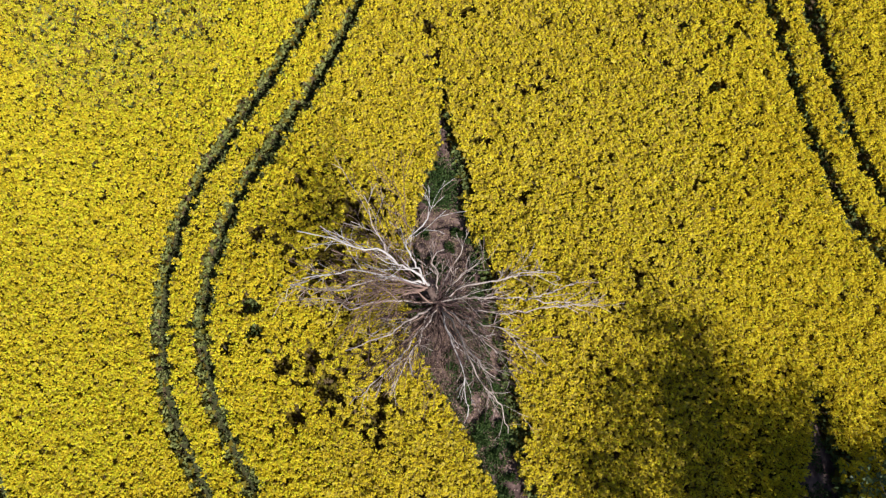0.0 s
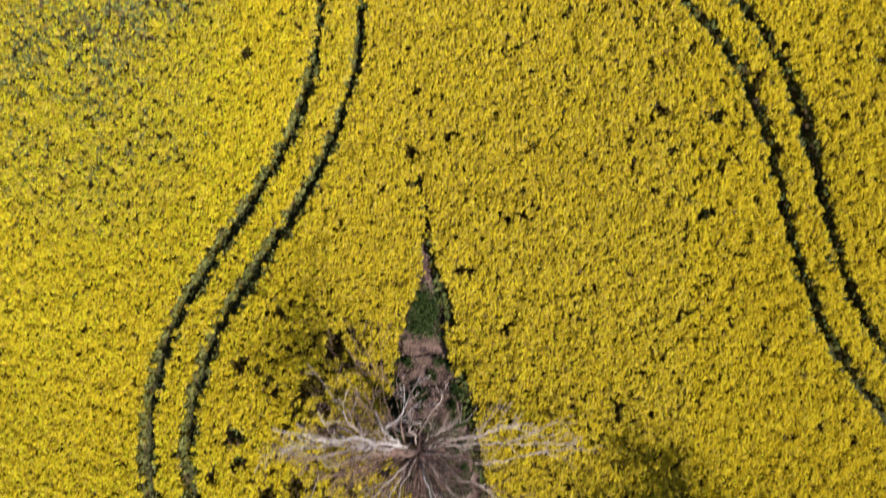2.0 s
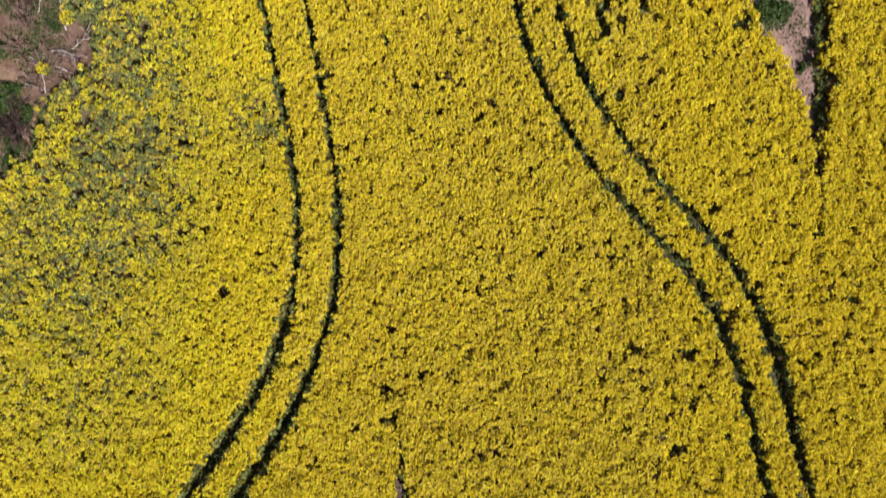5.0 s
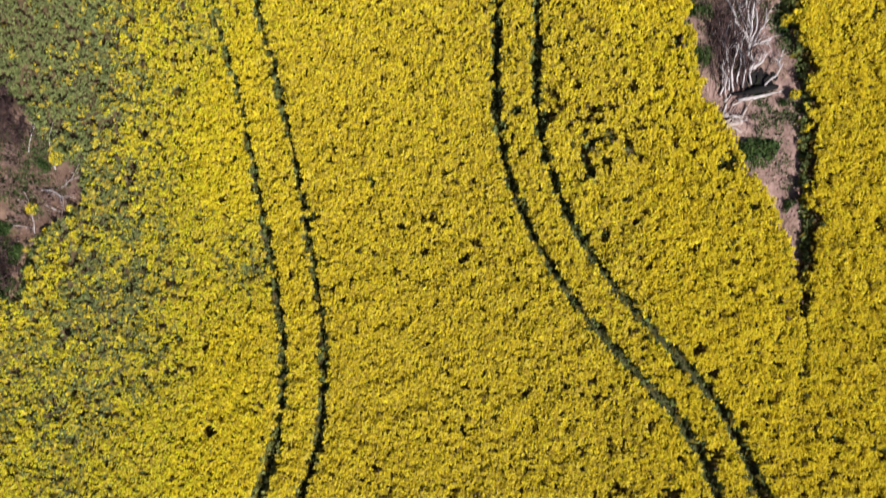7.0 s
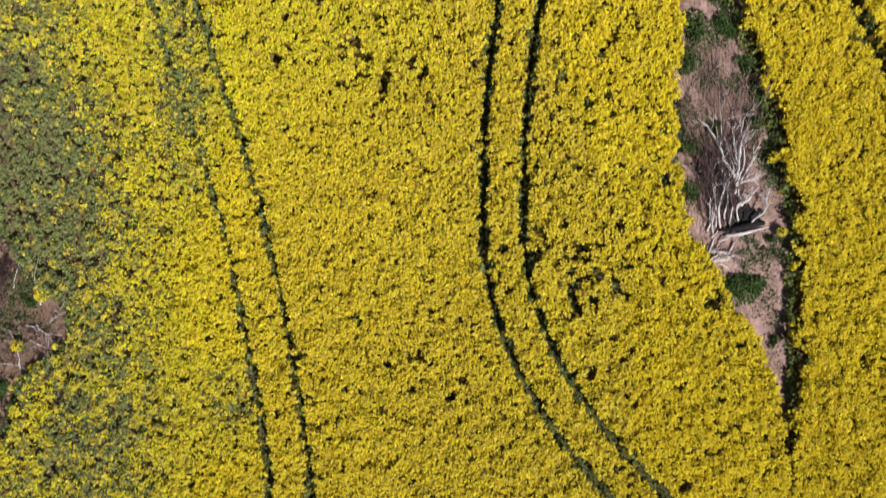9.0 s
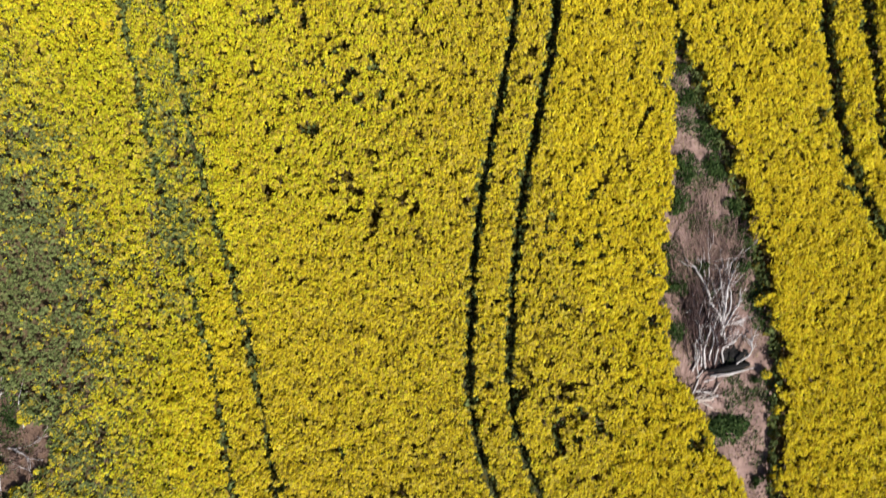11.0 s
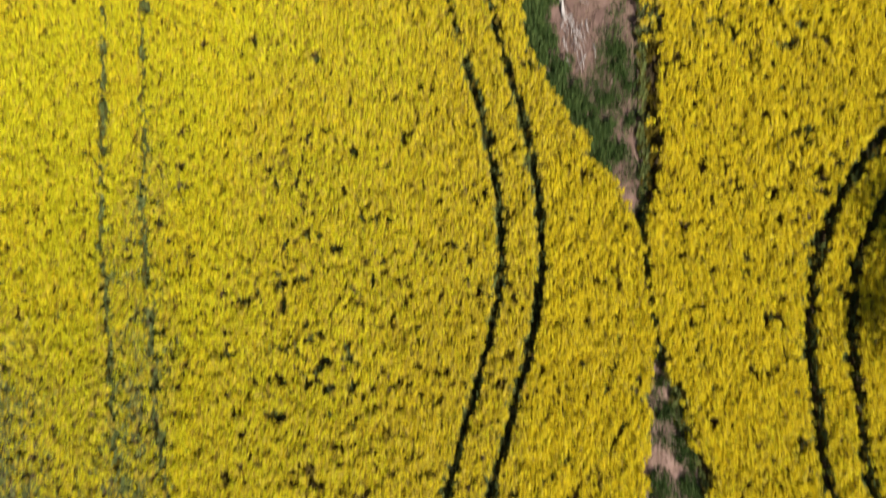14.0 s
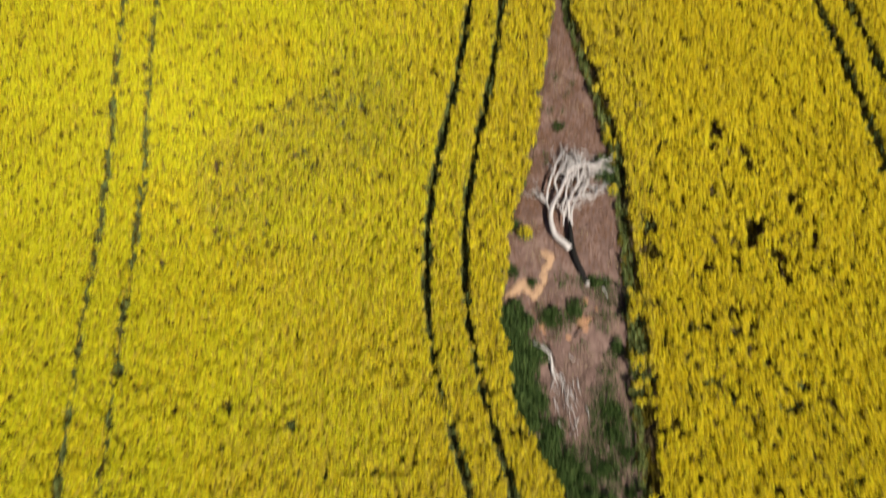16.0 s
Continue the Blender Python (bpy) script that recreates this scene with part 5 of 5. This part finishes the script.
def make_grass():
    rng = np.random.RandomState(17)
    p = on_islands(rng, 60000, ("tree", "gum", "brush", "logs", "scrub"), 0.0)
    x, y = p[:, 0], p[:, 1]
    lush = 0.2 * blob(x, y, 11.5, 53.5, 3.0, 3.0) + 0.3 * blob(x, y, 8, 59, 1.0, 2.5) + 0.35 * blob(x, y, -0.2, -4.5, 1.2, 1.2) - 0.3 * blob(x, y, 0.1, -6.6, 1.2, 0.7) + 0.2 * blob(x, y, 12.3, 58, 0.9, 4) + 0.12 * blob(x, y, 8.6, 74, 0.5, 1.6) + 0.25 * blob(x, y, 11.6, 54.6, 1.6, 2.2)
    lush += 0.25 * blob(x, y, 9.8, 61.4, 1.3, 0.8) + 0.2 * blob(x, y, 11.9, 64.5, 0.6, 0.9) - 0.16 * (y > 64)
    lush -= 0.5 * blob(x, y, 10.0, 57.8, 1.5, 2.2)
    ok = field_noise(x, y, 1.2, 30) * 0.5 + field_noise(x, y, 0.4, 31) * 0.2 + lush + 0.34 * (rng.rand(len(x)) - 0.5) > 0.52
    x, y = x[ok], y[ok]
    v = scatter_tris(rng, x, y, ground_under(x, y) + 0.05 + 0.30 * rng.rand(len(x)) * field_noise(x, y, 0.45, 34), 0.05, (-0.04, 0.06), 0.055, 1.3)
    tagged(new("short_grass", mesh_of("short_grass", v, np.arange(len(v)).reshape(-1, 3), M_WEED)), "short green grass in tufts on the bare islands", "grass", kind="stuff")
    q = on_islands(rng, 16000, ("tree", "brush", "logs", "scrub"), 0.1)
    x, y = q[:, 0], q[:, 1]
    ok = field_noise(x, y, 0.9, 33) > 0.45 + 0.2 * (y > 63)
    x, y = x[ok], y[ok]
    v = scatter_tris(rng, x, y, ground_under(x, y) + 0.03, 0.05, (-0.03, 0.04), 0.045, 1.5)
    tagged(new("dry_grass", mesh_of("dry_grass", v, np.arange(len(v)).reshape(-1, 3), M_DRY)), "dry straw and leaf litter on bare soil", "grass", kind="stuff")


def make_leaf_litter():
    """Reddish leaf litter that darkens the bare soil round the white fallen tree."""
    rng = np.random.RandomState(23)
    p = on_islands(rng, 30000, ("logs",), -0.1)
    x, y = p[:, 0], p[:, 1]
    much = np.clip((y - 63) / 6, 0, 1) * 0.9 + 0.5 * blob(x, y, 9, 61.5, 2, 1.5)
    ok = rng.rand(len(x)) < much * (0.1 + 1.2 * field_noise(x, y, 0.5, 36))
    x, y = x[ok], y[ok]
    v = scatter_tris(rng, x, y, ground_under(x, y) + 0.015, 0.05, (0.0, 0.02), 0.06, 0.3, 0.0)
    tagged(new("leaf_litter", mesh_of("leaf_litter", v, np.arange(len(v)).reshape(-1, 3), M_SCRAP)), "reddish-brown leaf litter spread over bare soil", "leaves", kind="stuff")


def make_clods():
    rng = random.Random(9)
    p = on_islands(np.random.RandomState(19), 420, ("tree", "brush", "logs", "scrub"), 0.3)
    places = [(x, y, height_at(x, y) + 0.02) for x, y in p]
    ob = new("soil_clods", clod_mesh("soil_clods", rng, len(p), places, [rng.uniform(0.025, 0.085) for _ in p], M_PATCH))
    tagged(ob, "small crumbly soil clods scattered over bare ground", "soil", kind="stuff")
    for x, y, s in ((10.89, 61.4, 0.42), (11.05, 61.1, 0.26), (11.25, 61.6, 0.2), (10.2, 60.5, 0.2), (8.8, 60.9, 0.22), (8.95, 60.65, 0.14), (11.0, 62.6, 0.2), (11.6, 62.2, 0.12)):
        ob = new("clay_clod", clod_mesh("clay_clod", rng, 1, [(0, 0, 0)], [s], M_CLOD))
        ob.location = (x, y, height_at(x, y) + 0.12 * s)
        ob.scale = (1, 0.8, 0.55)
        tagged(ob, "large orange clay clod dug up on bare soil", "clod", "orange clods")


def make_sand_scrape():
    """Pale sand thrown out in crooked tongues over the bare soil."""
    step = 0.09
    gx, gy = np.meshgrid(np.arange(6.8, 9.4, step), np.arange(61.8, 66.0, step), indexing="ij")
    x, y = gx + 0.04 * (field_noise(gx, gy, 0.2, 50) - 0.5), gy + 0.04 * (field_noise(gx, gy, 0.2, 51) - 0.5)
    spine = curve_through([(6.85, 62.5), (7.3, 62.7), (7.7, 63.2), (7.95, 62.75), (8.35, 62.6), (8.65, 63.4), (8.8, 64.2), (9.1, 64.75), (8.65, 65.1)], 0.1)
    off = np.min([np.hypot(x - sx, y - sy) for sx, sy in spine], axis=0)
    mask = np.exp(-((off / 0.24) ** 2)) * (0.15 + 1.2 * field_noise(x, y, 0.3, 52))
    rows = ISLANDS["logs"]
    flat = patch_height(rows, x.ravel(), y.ravel()).reshape(x.shape)
    z = flat + 0.02 + 0.12 * np.clip(mask - 0.42, -0.3, 0.6)
    m = x.shape[1]
    i, j = np.meshgrid(np.arange(x.shape[0] - 1), np.arange(m - 1), indexing="ij")
    ok = (mask[:-1, :-1] > 0.31).ravel()
    a = (i * m + j).ravel()
    faces = np.stack([a, a + m, a + m + 1, a + 1], 1)[ok]
    ob = new("sand_spill", mesh_of("sand_spill", np.stack([x, y, z], -1).reshape(-1, 3), faces, M_SAND, smooth=True))
    tagged(ob, "low pale orange sand spill scraped from the soil", "sand")


def make_litter():
    rng = random.Random(77)
    paths = []
    for _ in range(600):
        x, y = rng.gauss(17.6, 1.0), rng.gauss(29.5, 2.4)
        if not (15.6 < x < 19.9 and 24.5 < y < 34):
            continue
        d, z = way_of(rng.gauss(95, 28), rng.uniform(-4, 12)), rng.uniform(0.14, 0.3)
        a = Vector((x, y, z))
        paths.append(([a, a + d * rng.uniform(0.3, 0.8), a + d * rng.uniform(0.8, 1.5) + Vector((rng.gauss(0, 0.1), 0, 0))], [0.014, 0.011, 0.006]))
    for cx, cy, n, spread in ((-0.1, -11.8, 800, 1.5), (10.2, 69.5, 160, 1.4), (10.2, 57.8, 200, 1.0), (-16.5, 20.3, 500, 1.3)):
        for _ in range(n):
            x, y = rng.gauss(cx, spread), rng.gauss(cy, spread)
            d = way_of(rng.uniform(0, 360), rng.uniform(-3, 10))
            a = Vector((x, y, rng.uniform(0.14, 0.25)))
            paths.append(([a, a + d * 0.3, a + d * rng.uniform(0.5, 0.9)], [0.012, 0.01, 0.005]))
    tagged(new("twig_litter", tubes("twig_litter", paths, M_TWIG)), "brown fallen twigs strewn over bare soil", "twigs", kind="stuff")


def make_scrub():
    rng = random.Random(61)
    for x, y, h in ((-18.9, 17.0, 1.3), (-19.6, 18.8, 1.6), (-17.9, 23.2, 1.2), (-19.4, 22.0, 1.5), (-18.4, 20.4, 1.0), (-18.3, 16.0, 1.0), (-17.6, 18.9, 0.9), (-17.2, 20.0, 0.8), (-18.6, 24.2, 1.0), (-18.2, 23.9, 1.3), (-17.6, 23.0, 1.1), (-18.7, 16.4, 1.2), (-18.5, 24.9, 1.2), (-16.3, 19.8, 0.7), (-18.0, 21.7, 1.1)):
        dark = y > 22.5 or y < 17.5
        bush = tagged(base("dry_shrub", x, y), "dark leafless purple-brown shrub on weedy soil" if dark else "dry leafless reddish-brown shrub on weedy soil", "shrub", "dry shrubs")
        for k in range(7):
            limb_parts(bush, rng, (0, 0, 0), way_of(k * 51 + rng.uniform(-15, 15), rng.uniform(35, 75)), h, 0.03, M_DUSK if dark else M_TWIG, M_DUSK if dark else M_TWIG, 2, bend=0.12, lift=0.02, kids=(4, 6))


def make_strays():
    """Lone flowering plants that came up on the bare islands."""
    nrng = np.random.RandomState(91)
    for x, y, r in ((7.55, 66.0, 0.42), (12.3, 69.3, 0.3), (11.9, 72.6, 0.3), (20.75, 24.9, 0.25), (20.3, 28.6, 0.3), (11.95, 74.4, 0.28), (-17.2, 19.4, 0.3), (-16.4, 18.2, 0.3), (-16.0, 21.9, 0.35)):
        plant = tagged(base("canola_plant", x, y, height_at(x, y)), "lone yellow-flowering canola plant on bare soil", "plant", "stray canola plants")
        n = int(420 * r)
        a, q = nrng.uniform(0, 6.283, n), r * np.sqrt(nrng.rand(n))
        px, py, pz = q * np.cos(a), q * np.sin(a), 0.75 * (1 - 0.5 * (q / r) ** 2) * nrng.uniform(0.75, 1.0, n)
        v = scatter_tris(nrng, px, py, pz, 0.05, (-0.04, 0.04), 0.048, 0.7)
        tagged(piece("flowers", mesh_of("flowers", v, np.arange(len(v)).reshape(-1, 3), M_PETAL), plant, "yellow flowers"), kind="stuff")
        v = scatter_tris(nrng, px, py, pz * 0.6, 0.05, (-0.05, 0.05), 0.08, 1.0)
        tagged(piece("foliage", mesh_of("foliage", v, np.arange(len(v)).reshape(-1, 3), M_EDGE), plant, "green leaves"), kind="stuff")


make_strays()
make_weeds()
make_grass()
make_leaf_litter()
make_clods()
make_sand_scrape()
make_litter()
make_scrub()
